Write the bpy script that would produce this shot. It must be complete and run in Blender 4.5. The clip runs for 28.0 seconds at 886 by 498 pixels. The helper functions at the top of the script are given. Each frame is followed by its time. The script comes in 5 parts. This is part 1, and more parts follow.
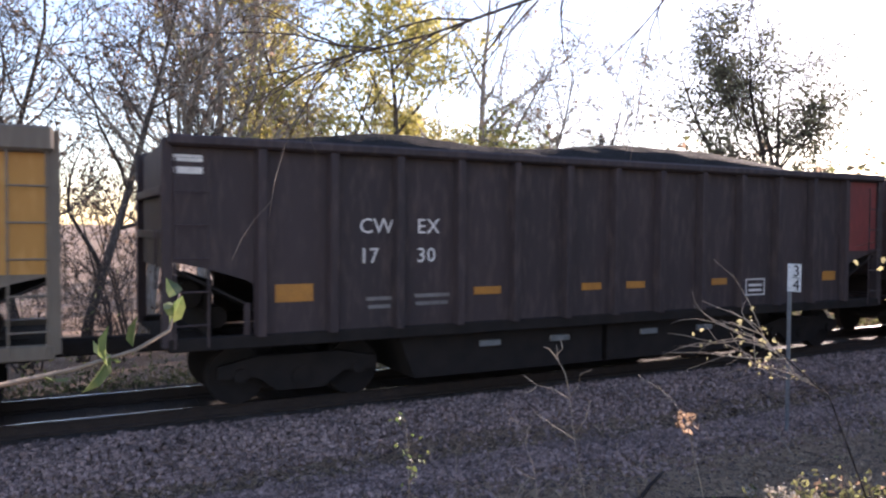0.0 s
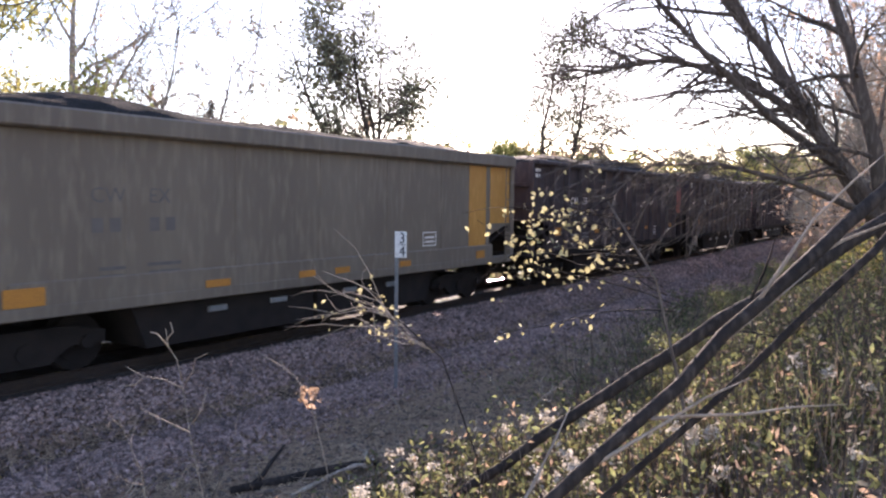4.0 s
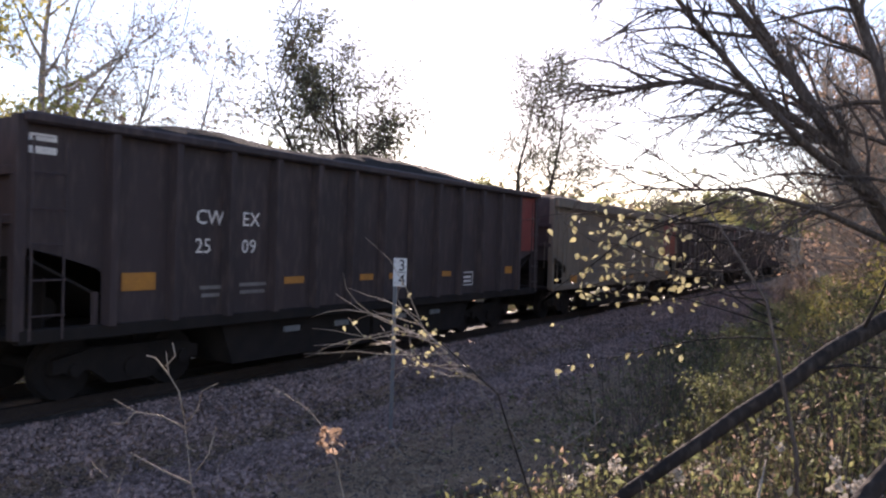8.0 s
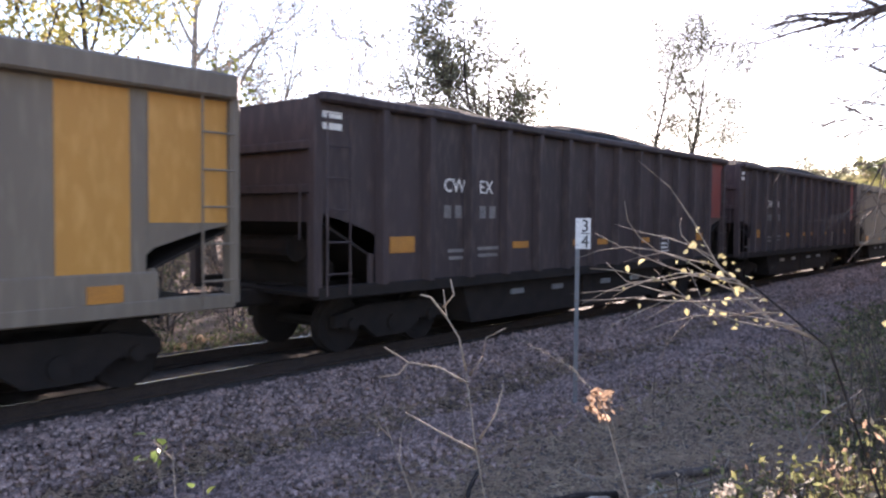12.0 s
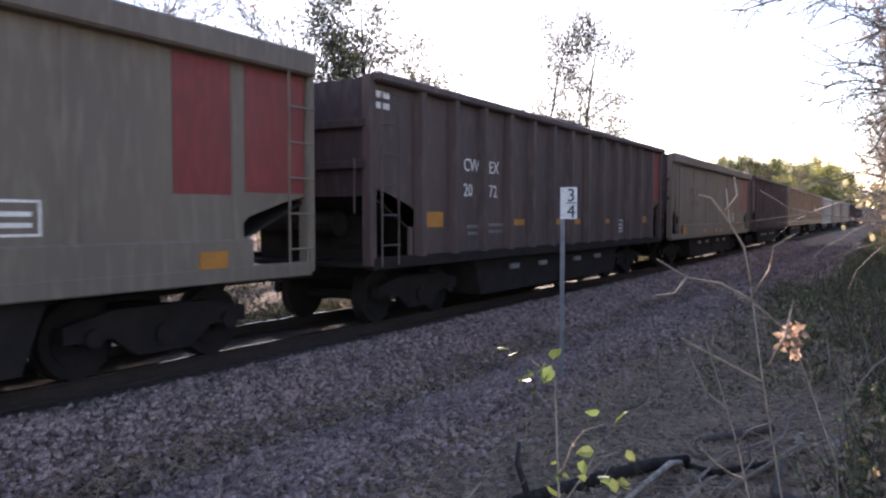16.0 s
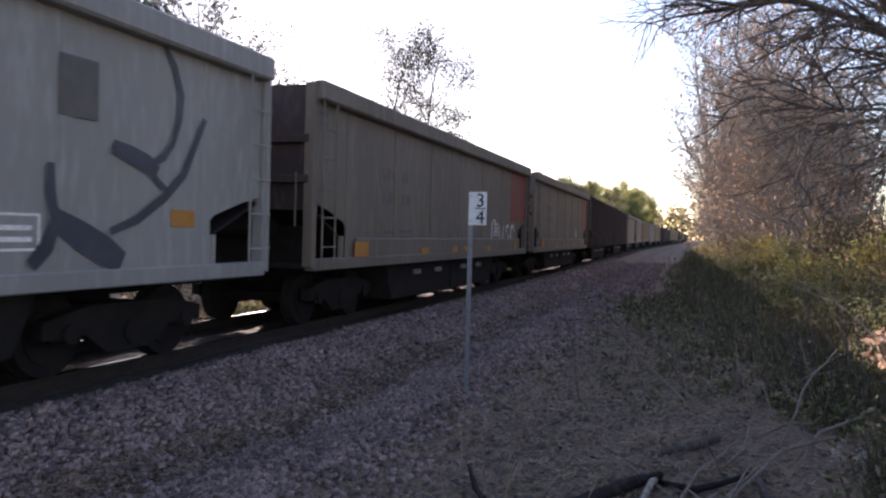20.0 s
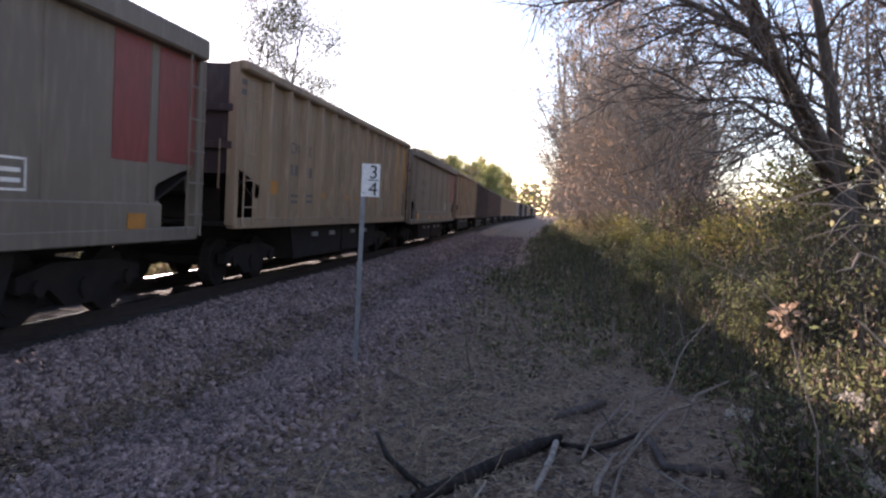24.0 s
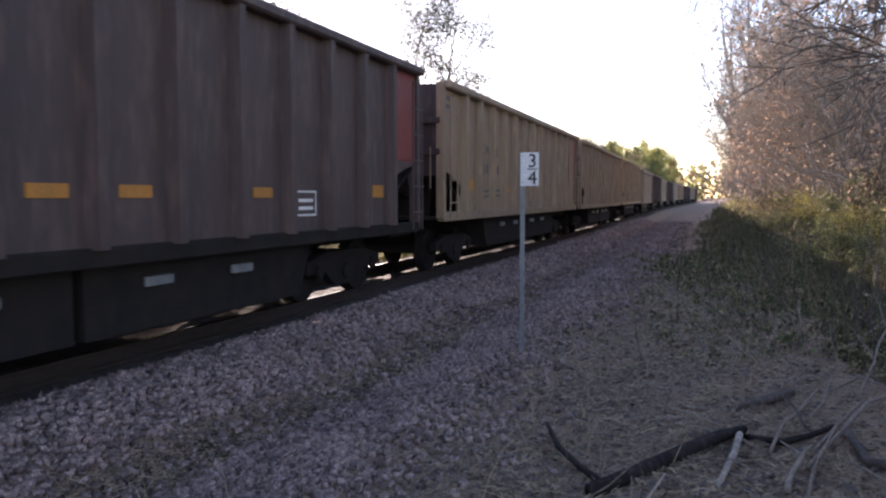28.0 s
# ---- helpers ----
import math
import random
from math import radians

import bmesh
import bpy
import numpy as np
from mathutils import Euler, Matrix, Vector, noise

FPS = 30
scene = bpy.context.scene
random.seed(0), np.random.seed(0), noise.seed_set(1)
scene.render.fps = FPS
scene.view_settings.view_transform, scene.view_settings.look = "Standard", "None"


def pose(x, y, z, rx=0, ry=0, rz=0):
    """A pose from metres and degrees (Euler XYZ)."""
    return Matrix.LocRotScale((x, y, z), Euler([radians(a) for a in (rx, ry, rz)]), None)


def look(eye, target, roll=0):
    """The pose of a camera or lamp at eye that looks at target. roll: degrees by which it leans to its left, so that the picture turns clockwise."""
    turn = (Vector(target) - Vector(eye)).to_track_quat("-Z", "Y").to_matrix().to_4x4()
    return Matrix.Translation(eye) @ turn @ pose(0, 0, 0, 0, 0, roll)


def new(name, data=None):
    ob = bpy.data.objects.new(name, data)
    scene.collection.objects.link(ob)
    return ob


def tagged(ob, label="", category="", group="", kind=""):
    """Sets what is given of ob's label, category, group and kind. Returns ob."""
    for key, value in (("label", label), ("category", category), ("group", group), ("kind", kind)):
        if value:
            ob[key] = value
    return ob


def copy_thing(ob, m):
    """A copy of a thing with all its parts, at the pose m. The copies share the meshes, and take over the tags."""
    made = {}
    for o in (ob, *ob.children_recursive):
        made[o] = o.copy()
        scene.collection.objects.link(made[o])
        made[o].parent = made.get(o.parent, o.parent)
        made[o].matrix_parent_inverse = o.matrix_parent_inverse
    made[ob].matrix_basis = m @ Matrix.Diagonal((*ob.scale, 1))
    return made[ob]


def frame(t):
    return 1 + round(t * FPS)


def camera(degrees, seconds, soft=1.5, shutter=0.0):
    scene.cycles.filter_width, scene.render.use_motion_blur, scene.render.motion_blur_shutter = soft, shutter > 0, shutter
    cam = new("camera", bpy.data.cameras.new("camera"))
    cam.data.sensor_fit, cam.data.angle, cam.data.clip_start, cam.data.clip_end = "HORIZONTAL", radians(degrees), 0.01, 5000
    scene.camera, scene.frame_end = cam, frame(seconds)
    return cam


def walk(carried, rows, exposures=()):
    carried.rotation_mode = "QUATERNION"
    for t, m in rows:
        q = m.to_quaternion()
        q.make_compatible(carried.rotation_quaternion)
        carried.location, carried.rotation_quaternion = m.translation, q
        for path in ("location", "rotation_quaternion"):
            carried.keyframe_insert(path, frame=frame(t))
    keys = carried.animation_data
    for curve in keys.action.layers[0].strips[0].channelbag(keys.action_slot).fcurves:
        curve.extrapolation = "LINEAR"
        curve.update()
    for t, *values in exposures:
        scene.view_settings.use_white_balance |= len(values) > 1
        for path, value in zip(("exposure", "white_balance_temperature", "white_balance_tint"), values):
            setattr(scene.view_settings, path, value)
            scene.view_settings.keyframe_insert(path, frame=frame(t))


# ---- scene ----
cam = camera(60.2, 28.0, 2.3, 0.05)
PATH = [  # seconds, place, yaw, pitch, roll
    (0, 12.028, -0.196, 2.612, 62.52, -1.72, 0.4),
    (0.5, 11.767, -0.153, 2.571, 60.17, -4.19, 0.9),
    (1, 11.599, 0.011, 2.549, 50.23, -4.79, 1.2),
    (1.5, 11.634, -0.018, 2.58, 40.72, -3.09, 0.4),
    (2, 11.711, -0.074, 2.599, 34.65, -3.44, -0.3),
    (2.5, 11.672, -0.028, 2.597, 33.52, -2.98, 0.9),
    (4.5, 11.665, 0.083, 2.59, 34.89, -4.22, 0.4),
    (5, 11.601, 0.095, 2.583, 41.38, -3.84, 0.5),
    (5.5, 11.44, 0.172, 2.535, 39.68, -3.35, 0.3),
    (6, 11.295, 0.223, 2.524, 33.22, -6.34, 0.3),
    (6.5, 11.092, 0.488, 2.462, 34.09, -1.92, 1.4),
    (7, 10.944, 0.483, 2.432, 29.94, -0.95, 2.2),
    (7.5, 10.83, 0.46, 2.378, 26.27, -0.55, 1.33),
    (8, 10.749, 0.515, 2.368, 31.67, -0.66, 1.8),
    (8.5, 10.668, 0.59, 2.361, 35.14, -2.64, 1.6),
    (9, 10.653, 0.56, 2.363, 36.14, -2.98, 2),
    (9.5, 10.572, 0.637, 2.352, 35.62, -3.3, 3.4),
    (10, 10.409, 0.624, 2.235, 33.29, -3.47, 3.4),
    (10.5, 10.269, 0.566, 2.237, 29.2, -4.57, 1.12),
    (11, 10.157, 0.664, 2.179, 39.2, -0.63, 1.4),
    (11.5, 9.957, 0.739, 2.119, 46.61, -1.02, -2.71),
    (12, 9.668, 0.669, 2.075, 40.84, -2.35, 0.5),
    (12.5, 9.443, 0.783, 1.978, 35.82, -1.03, 1.7),
    (14.5, 8.597, 0.466, 1.734, 44.98, -0.54, 1.9),
    (15, 8.497, 0.078, 1.685, 42.12, -2.03, 2.1),
    (15.5, 8.391, 0.314, 1.716, 31.18, -1.05, -0.3),
    (16, 8.236, 0.327, 1.698, 31.83, -2.41, 0),
    (16.5, 8.034, 0.339, 1.673, 32.03, -0.46, 1),
    (17, 7.782, 0.305, 1.627, 28.24, -0.75, 2.4),
    (17.5, 7.592, 0.198, 1.628, 28.44, -1.6, 1.2),
    (18, 7.431, 0.289, 1.583, 24.12, -0.83, -0.5),
    (18.5, 7.255, 0.348, 1.572, 17.56, -0.69, 0.8),
    (19, 7.109, 0.381, 1.555, 16.95, -0.6, -1),
    (19.5, 6.942, 0.583, 1.559, 17.28, -1.83, 0.3),
    (20, 7.038, 0.498, 1.565, 18.79, -1.23, 1.5),
    (20.5, 7.064, 0.446, 1.587, 18.39, -0.17, 1.5),
    (21, 7.035, 0.41, 1.576, 17.5, -2.12, 0.8),
    (21.5, 6.94, 0.391, 1.578, 11.41, -3.64, 1.2),
    (23.5, 6.661, 0.275, 1.576, 4.91, -2.06, 3.4),
    (24, 6.644, 0.304, 1.565, 8.06, -2.98, 3.1),
    (24.5, 6.649, 0.315, 1.562, 11.73, -3.24, 2.8),
    (25, 6.666, 0.316, 1.566, 14.23, -3.12, 2.7),
    (25.5, 6.709, 0.32, 1.568, 15.39, -2.89, 2.4),
    (26, 6.698, 0.331, 1.563, 16.12, -3.87, 1.5),
    (26.5, 6.691, 0.342, 1.556, 17.53, -3.67, 0.8),
    (27, 6.698, 0.322, 1.556, 19.77, -4.01, 0.6),
    (27.5, 6.697, 0.341, 1.551, 22.06, -5.36, -0.3),
    (28, 6.63, 0.368, 1.53, 20.17, -3.87, -0.1),
]
walk(cam, [(t, pose(x, y, z, 90 + pitch, 0, yaw) @ pose(0, 0, 0, 0, 0, roll)) for t, x, y, z, yaw, pitch, roll in PATH], [(t, stops - 0.25, 6750, 31) for t, stops in
      ((0, 1.85), (1, 3.2), (2, 2.0), (5, 2.15), (6, 2.15), (7, 1.5), (8, 1.45), (9, 1.8), (10, 2.15), (11, 1.9), (12, 2.3), (15, 2.5), (16, 1.95), (18, 1.75), (19, 1.15), (20, 1.45), (21, 1.45), (24, 1.6), (26, 1.75), (27, 2.0), (28, 1.85))])


# ---------------------------------------------------------------- light
SUN_AZ, SUN_EL = 29.7, 13.6          # degrees left of the track's far end, degrees up
world = bpy.data.worlds.new("sky")
scene.world = world
world.use_nodes = True
wn = world.node_tree
sky = wn.nodes.new("ShaderNodeTexSky")
sky.sky_type = "NISHITA"
sky.sun_disc = False
sky.sun_elevation = radians(SUN_EL)
sky.sun_rotation = radians(-SUN_AZ)
sky.air_density, sky.dust_density, sky.ozone_density = 0.95, 0.15, 1.5
wn.nodes["Background"].inputs["Strength"].default_value = 0.14
wn.links.new(sky.outputs[0], wn.nodes["Background"].inputs["Color"])
sun = new("sun", bpy.data.lights.new("sun", "SUN"))
sun.data.energy, sun.data.angle, sun.data.color = 5.0, radians(0.5), (1.0, 0.9, 0.76)
s_az, s_el = radians(SUN_AZ), radians(SUN_EL)
SUN_WAY = Vector((-math.sin(s_az) * math.cos(s_el), math.cos(s_az) * math.cos(s_el), math.sin(s_el)))
sun.matrix_world = look(SUN_WAY * 200, (0, 0, 0))


# ---------------------------------------------------------------- materials
def surface(name, colour, second=None, rough=0.8, metal=0.0, fine=30.0, coarse=2.0, bump=0.3, vary=0.0, third=None, streak=0.0,
            translucent=None, spec=0.5, depth=0.02):
    """A procedural surface: two colours mixed by coarse noise, a third by fine noise, relief from the fine noise."""
    m = bpy.data.materials.new(name)
    m.use_nodes = True
    n, l = m.node_tree.nodes, m.node_tree.links
    p = n["Principled BSDF"]
    p.inputs["Roughness"].default_value, p.inputs["Metallic"].default_value = rough, metal
    p.inputs["Specular IOR Level"].default_value = spec
    where = n.new("ShaderNodeTexCoord")
    place = n.new("ShaderNodeMapping")
    l.new(where.outputs["Object"], place.inputs["Vector"])
    if streak:
        place.inputs["Scale"].default_value = (1, 1, 1 / streak)
    small, large = n.new("ShaderNodeTexNoise"), n.new("ShaderNodeTexNoise")
    small.inputs["Scale"].default_value, large.inputs["Scale"].default_value = fine, coarse
    small.inputs["Detail"].default_value, large.inputs["Detail"].default_value = 5, 4
    for t in (small, large):
        l.new(place.outputs[0], t.inputs["Vector"])
    second = second or [c * 0.7 for c in colour]
    third = third or [c * 1.25 for c in colour]
    ramp = n.new("ShaderNodeMapRange")
    ramp.inputs["From Min"].default_value, ramp.inputs["From Max"].default_value = 0.35, 0.65
    l.new(large.outputs["Fac"], ramp.inputs["Value"])
    mix = n.new("ShaderNodeMix")
    mix.data_type = "RGBA"
    mix.inputs["A"].default_value, mix.inputs["B"].default_value = (*colour, 1), (*second, 1)
    l.new(ramp.outputs[0], mix.inputs["Factor"])
    ramp2 = n.new("ShaderNodeMapRange")
    ramp2.inputs["From Min"].default_value, ramp2.inputs["From Max"].default_value = 0.48, 0.72
    l.new(small.outputs["Fac"], ramp2.inputs["Value"])
    mix2 = n.new("ShaderNodeMix")
    mix2.data_type = "RGBA"
    mix2.inputs["B"].default_value = (*third, 1)
    l.new(ramp2.outputs[0], mix2.inputs["Factor"])
    l.new(mix.outputs["Result"], mix2.inputs["A"])
    last = mix2.outputs["Result"]
    if vary:
        which = n.new("ShaderNodeNewGeometry")
        tone = n.new("ShaderNodeHueSaturation")
        span = n.new("ShaderNodeMapRange")
        span.inputs["To Min"].default_value, span.inputs["To Max"].default_value = 1 - vary, 1 + vary
        l.new(which.outputs["Random Per Island"], span.inputs["Value"])
        l.new(span.outputs[0], tone.inputs["Value"])
        l.new(last, tone.inputs["Color"])
        last = tone.outputs["Color"]
    l.new(last, p.inputs["Base Color"])
    if bump:
        b = n.new("ShaderNodeBump")
        b.inputs["Strength"].default_value, b.inputs["Distance"].default_value = bump, depth
        l.new(small.outputs["Fac"], b.inputs["Height"])
        l.new(b.outputs[0], p.inputs["Normal"])
    if translucent:
        through_leaf = n.new("ShaderNodeBsdfTranslucent")
        l.new(last, through_leaf.inputs["Color"])
        blend = n.new("ShaderNodeMixShader")
        blend.inputs[0].default_value = translucent
        l.new(p.outputs[0], blend.inputs[1])
        l.new(through_leaf.outputs[0], blend.inputs[2])
        l.new(blend.outputs[0], n["Material Output"].inputs["Surface"])
    return m


MAT = {
    # also on every car's -y end, for coal dust and painted-in shade
    "black_steel_and_end_shade": surface("black_steel_and_end_shade", (0.06, 0.042, 0.043), (0.042, 0.032, 0.033), 0.65, 0.0, 9, 0.6, 0.08, third=(0.082, 0.058, 0.055), streak=4, spec=0.3),
    "brown_steel": surface("brown_steel", (0.088, 0.055, 0.05), (0.062, 0.042, 0.04), 0.65, 0.0, 9, 0.6, 0.08, third=(0.12, 0.078, 0.067), streak=4),
    "grey_alloy": surface("grey_alloy", (0.176, 0.142, 0.107), (0.136, 0.107, 0.0818), 0.6, 0.05, 9, 0.5, 0.06, third=(0.209, 0.171, 0.129), streak=5),
    "tan_alloy": surface("tan_alloy", (0.3, 0.207, 0.13), (0.235, 0.162, 0.104), 0.6, 0.05, 9, 0.5, 0.06, third=(0.36, 0.255, 0.165), streak=5),
    "white_paint": surface("white_paint", (0.289, 0.273, 0.25), (0.242, 0.226, 0.207), 0.55, 0.0, 9, 0.5, 0.06, third=(0.335, 0.32, 0.296), streak=4),
    "red_panel": surface("red_panel", (0.204, 0.0289, 0.0272), (0.153, 0.0272, 0.0255), 0.5, 0.0, 12, 0.9, 0.08, streak=4),
    "yellow_panel": surface("yellow_panel", (0.5, 0.235, 0.045), (0.42, 0.195, 0.04), 0.55, 0.0, 8, 0.8, 0.06, third=(0.56, 0.28, 0.07), streak=3),
    "reflector": surface("reflector", (0.46, 0.19, 0.03), (0.36, 0.15, 0.03), 0.5, 0.0, 60, 4, 0.05),
    "stencil": surface("stencil", (0.796, 0.76, 0.707), (0.601, 0.566, 0.53), 0.6, 0.0, 40, 4, 0.05),
    "faded_stencil": surface("faded_stencil", (0.2, 0.185, 0.175), (0.12, 0.11, 0.105), 0.7, 0.0, 40, 4, 0.05),
    "dark_stencil": surface("dark_stencil", (0.0975, 0.0884, 0.0845), (0.13, 0.114, 0.104), 0.6, 0.0, 40, 4, 0.05),
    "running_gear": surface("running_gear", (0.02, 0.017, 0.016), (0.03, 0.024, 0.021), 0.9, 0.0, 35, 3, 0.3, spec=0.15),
    "coal": surface("coal", (0.014, 0.014, 0.014), (0.022, 0.022, 0.022), 0.95, 0.0, 18, 2, 0.9, third=(0.03, 0.03, 0.03), depth=0.08, spec=0.1),
    "rail_side": surface("rail_side", (0.05, 0.036, 0.029), (0.035, 0.027, 0.024), 0.9, 0.0, 60, 5, 0.3, spec=0.2),
    "rail_head": surface("rail_head", (0.55, 0.54, 0.52), (0.45, 0.43, 0.4), 0.22, 1.0, 60, 5, 0.04),
    "tie_wood": surface("tie_wood", (0.06, 0.045, 0.036), (0.04, 0.031, 0.027), 0.9, 0.0, 30, 4, 0.5),
    "bed": surface("bed", (0.075, 0.062, 0.055), (0.045, 0.037, 0.033), 0.95, 0.0, 45, 2, 1.0, third=(0.13, 0.11, 0.1), depth=0.05),
    "gold_leaf": surface("gold_leaf", (0.38, 0.33, 0.09), (0.24, 0.25, 0.07), 0.6, 0.0, 20, 0.9, 0.1, vary=0.5, translucent=0.55, third=(0.46, 0.33, 0.13)),
    "ballast": surface("ballast", (0.275, 0.185, 0.157), (0.152, 0.101, 0.087), 0.85, 0.0, 60, 1.2, 0.4, vary=0.6, third=(0.475, 0.36, 0.32)),
    "soil": surface("soil", (0.31, 0.203, 0.138), (0.19, 0.126, 0.088), 0.95, 0.0, 34, 1.1, 1.0, third=(0.5, 0.36, 0.25), depth=0.06),
    "straw": surface("straw", (0.414, 0.304, 0.189), (0.264, 0.194, 0.123), 0.9, 0.0, 30, 3, 0.2, vary=0.5),
    "bark": surface("bark", (0.107, 0.0822, 0.0685), (0.0701, 0.0563, 0.0473), 0.95, 0.0, 24, 3, 0.9, third=(0.198, 0.16, 0.13), streak=4),
    "dark_bark": surface("dark_bark", (0.036, 0.029, 0.026), (0.024, 0.02, 0.018), 0.95, 0.0, 24, 3, 0.9, third=(0.075, 0.06, 0.05), streak=4, spec=0.15),
    "pale_bark": surface("pale_bark", (0.356, 0.299, 0.237), (0.237, 0.203, 0.166), 0.95, 0.0, 24, 3, 0.7, third=(0.547, 0.475, 0.393), streak=4),
    "dry_twig": surface("dry_twig", (0.305, 0.246, 0.189), (0.203, 0.159, 0.124), 0.9, 0.0, 30, 5, 0.4),
    "leaf_green": surface("leaf_green", (0.23, 0.25, 0.095), (0.17, 0.19, 0.075), 0.6, 0.0, 20, 1.5, 0.1, vary=0.45, translucent=0.68, third=(0.32, 0.31, 0.12)),
    "leaf_dark": surface("leaf_dark", (0.1, 0.108, 0.068), (0.078, 0.085, 0.056), 0.6, 0.0, 20, 1.5, 0.1, vary=0.5, translucent=0.5, third=(0.15, 0.15, 0.09)),
    "needles": surface("needles", (0.03, 0.042, 0.024), (0.022, 0.032, 0.018), 0.7, 0.0, 20, 1.5, 0.1, vary=0.35),
    "leaf_yellow": surface("leaf_yellow", (0.5, 0.44, 0.13), (0.38, 0.36, 0.11), 0.6, 0.0, 20, 1.5, 0.1, vary=0.4, translucent=0.5, third=(0.6, 0.54, 0.22)),
    "leaf_pale": surface("leaf_pale", (0.4, 0.37, 0.2), (0.3, 0.27, 0.13), 0.6, 0.0, 20, 1.5, 0.1, vary=0.4, translucent=0.45, third=(0.5, 0.48, 0.3)),
    "leaf_rust": surface("leaf_rust", (0.36, 0.25, 0.17), (0.25, 0.17, 0.12), 0.7, 0.0, 20, 1.5, 0.1, vary=0.5, translucent=0.55, third=(0.45, 0.33, 0.24)),
    "weed_green": surface("weed_green", (0.155, 0.17, 0.075), (0.1, 0.115, 0.05), 0.7, 0.0, 20, 1.2, 0.1, vary=0.7, translucent=0.5, third=(0.3, 0.28, 0.12)),
    "sapling_leaf": surface("sapling_leaf", (0.11, 0.16, 0.05), (0.08, 0.12, 0.04), 0.5, 0.0, 25, 4, 0.1, vary=0.35, translucent=0.4, third=(0.2, 0.22, 0.08)),
    "seed_fluff": surface("seed_fluff", (0.5, 0.46, 0.39), (0.4, 0.36, 0.3), 0.95, 0.0, 40, 6, 0.2, vary=0.25, translucent=0.4),
    "sign_white": surface("sign_white", (0.74, 0.74, 0.72), (0.66, 0.66, 0.63), 0.45, 0.0, 30, 5, 0.05),
    "sign_black": surface("sign_black", (0.02, 0.02, 0.022), None, 0.5, 0.0, 30, 5, 0.05),
    "galvanised": surface("galvanised", (0.27, 0.28, 0.29), (0.2, 0.21, 0.22), 0.5, 0.5, 40, 6, 0.15),
    "graffiti": surface("graffiti", (0.0381, 0.0381, 0.0476), (0.0666, 0.0666, 0.0857), 0.5, 0.0, 25, 2, 0.05),
}


# ---------------------------------------------------------------- mesh helpers
class Shape:
    """Collects vertices and faces for one mesh."""

    def __init__(self):
        self.v, self.f = [], []

    def add(self, verts, faces):
        k = len(self.v)
        self.v.extend(verts)
        self.f.extend(tuple(i + k for i in f) for f in faces)
        return self

    def box(self, x0, x1, y0, y1, z0, z1, bevel=0.0):
        b = min(bevel, (x1 - x0) * 0.45, (y1 - y0) * 0.45, (z1 - z0) * 0.45)
        if b <= 0:
            p = [(x, y, z) for z in (z0, z1) for y in (y0, y1) for x in (x0, x1)]
            return self.add(p, [(0, 2, 3, 1), (4, 5, 7, 6), (0, 1, 5, 4), (2, 6, 7, 3), (0, 4, 6, 2), (1, 3, 7, 5)])
        ring = [(x0 + b, y0), (x1 - b, y0), (x1, y0 + b), (x1, y1 - b), (x1 - b, y1), (x0 + b, y1), (x0, y1 - b), (x0, y0 + b)]
        cx, cy, sx, sy = (x0 + x1) / 2, (y0 + y1) / 2, 1 - 2 * b / (x1 - x0), 1 - 2 * b / (y1 - y0)
        p = []
        for z, inner in ((z0, 1), (z0 + b, 0), (z1 - b, 0), (z1, 1)):
            p += [((cx + (x - cx) * sx, cy + (y - cy) * sy, z) if inner else (x, y, z)) for x, y in ring]
        f = [tuple(range(7, -1, -1)), tuple(range(24, 32))]
        for r in range(3):
            f += [(8 * r + i, 8 * r + (i + 1) % 8, 8 * r + 8 + (i + 1) % 8, 8 * r + 8 + i) for i in range(8)]
        return self.add(p, f)

    def prism(self, outline, axis, a, b):
        """An outline of 2D points swept from a to b along an axis ('x': outline is y, z; 'y': x, z; 'z': x, y)."""
        put = {"x": lambda p, s: (s, p[0], p[1]), "y": lambda p, s: (p[0], s, p[1]), "z": lambda p, s: (p[0], p[1], s)}[axis]
        n = len(outline)
        f = [tuple(range(n)), tuple(range(2 * n - 1, n - 1, -1))]
        f += [(i, n + i, n + (i + 1) % n, (i + 1) % n) for i in range(n)]
        return self.add([put(p, a) for p in outline] + [put(p, b) for p in outline], f)

    def tube(self, points, radii, sides=6, cap=True):
        pts = [Vector(p) for p in points]
        rings = []
        for i, p in enumerate(pts):
            way = (pts[min(i + 1, len(pts) - 1)] - pts[max(i - 1, 0)])
            way = way.normalized() if way.length > 1e-9 else Vector((0, 0, 1))
            side = way.cross(Vector((0.31, 0.17, 0.94)) if abs(way.z) < 0.9 else Vector((1, 0, 0))).normalized()
            up = way.cross(side)
            r = radii[i] if isinstance(radii, (list, tuple)) else radii
            rings.append([tuple(p + (side * math.cos(a) + up * math.sin(a)) * r) for a in (2 * math.pi * j / sides for j in range(sides))])
        v = [q for ring in rings for q in ring]
        f = [(sides * i + j, sides * i + (j + 1) % sides, sides * (i + 1) + (j + 1) % sides, sides * (i + 1) + j)
             for i in range(len(pts) - 1) for j in range(sides)]
        if cap:
            f += [tuple(range(sides - 1, -1, -1)), tuple(range(sides * (len(pts) - 1), sides * len(pts)))]
        return self.add(v, f)

    def disc(self, x0, x1, y, z, r, sides=20):
        """A cylinder along x."""
        return self.prism([(y + r * math.cos(2 * math.pi * i / sides), z + r * math.sin(2 * math.pi * i / sides)) for i in range(sides)], "x", x0, x1)

    def mesh(self, name, material, smooth=False):
        me = bpy.data.meshes.new(name)
        me.from_pydata(self.v, [], self.f)
        me.materials.append(material)
        if smooth:
            me.polygons.foreach_set("use_smooth", [True] * len(me.polygons))
        me.update()
        return me


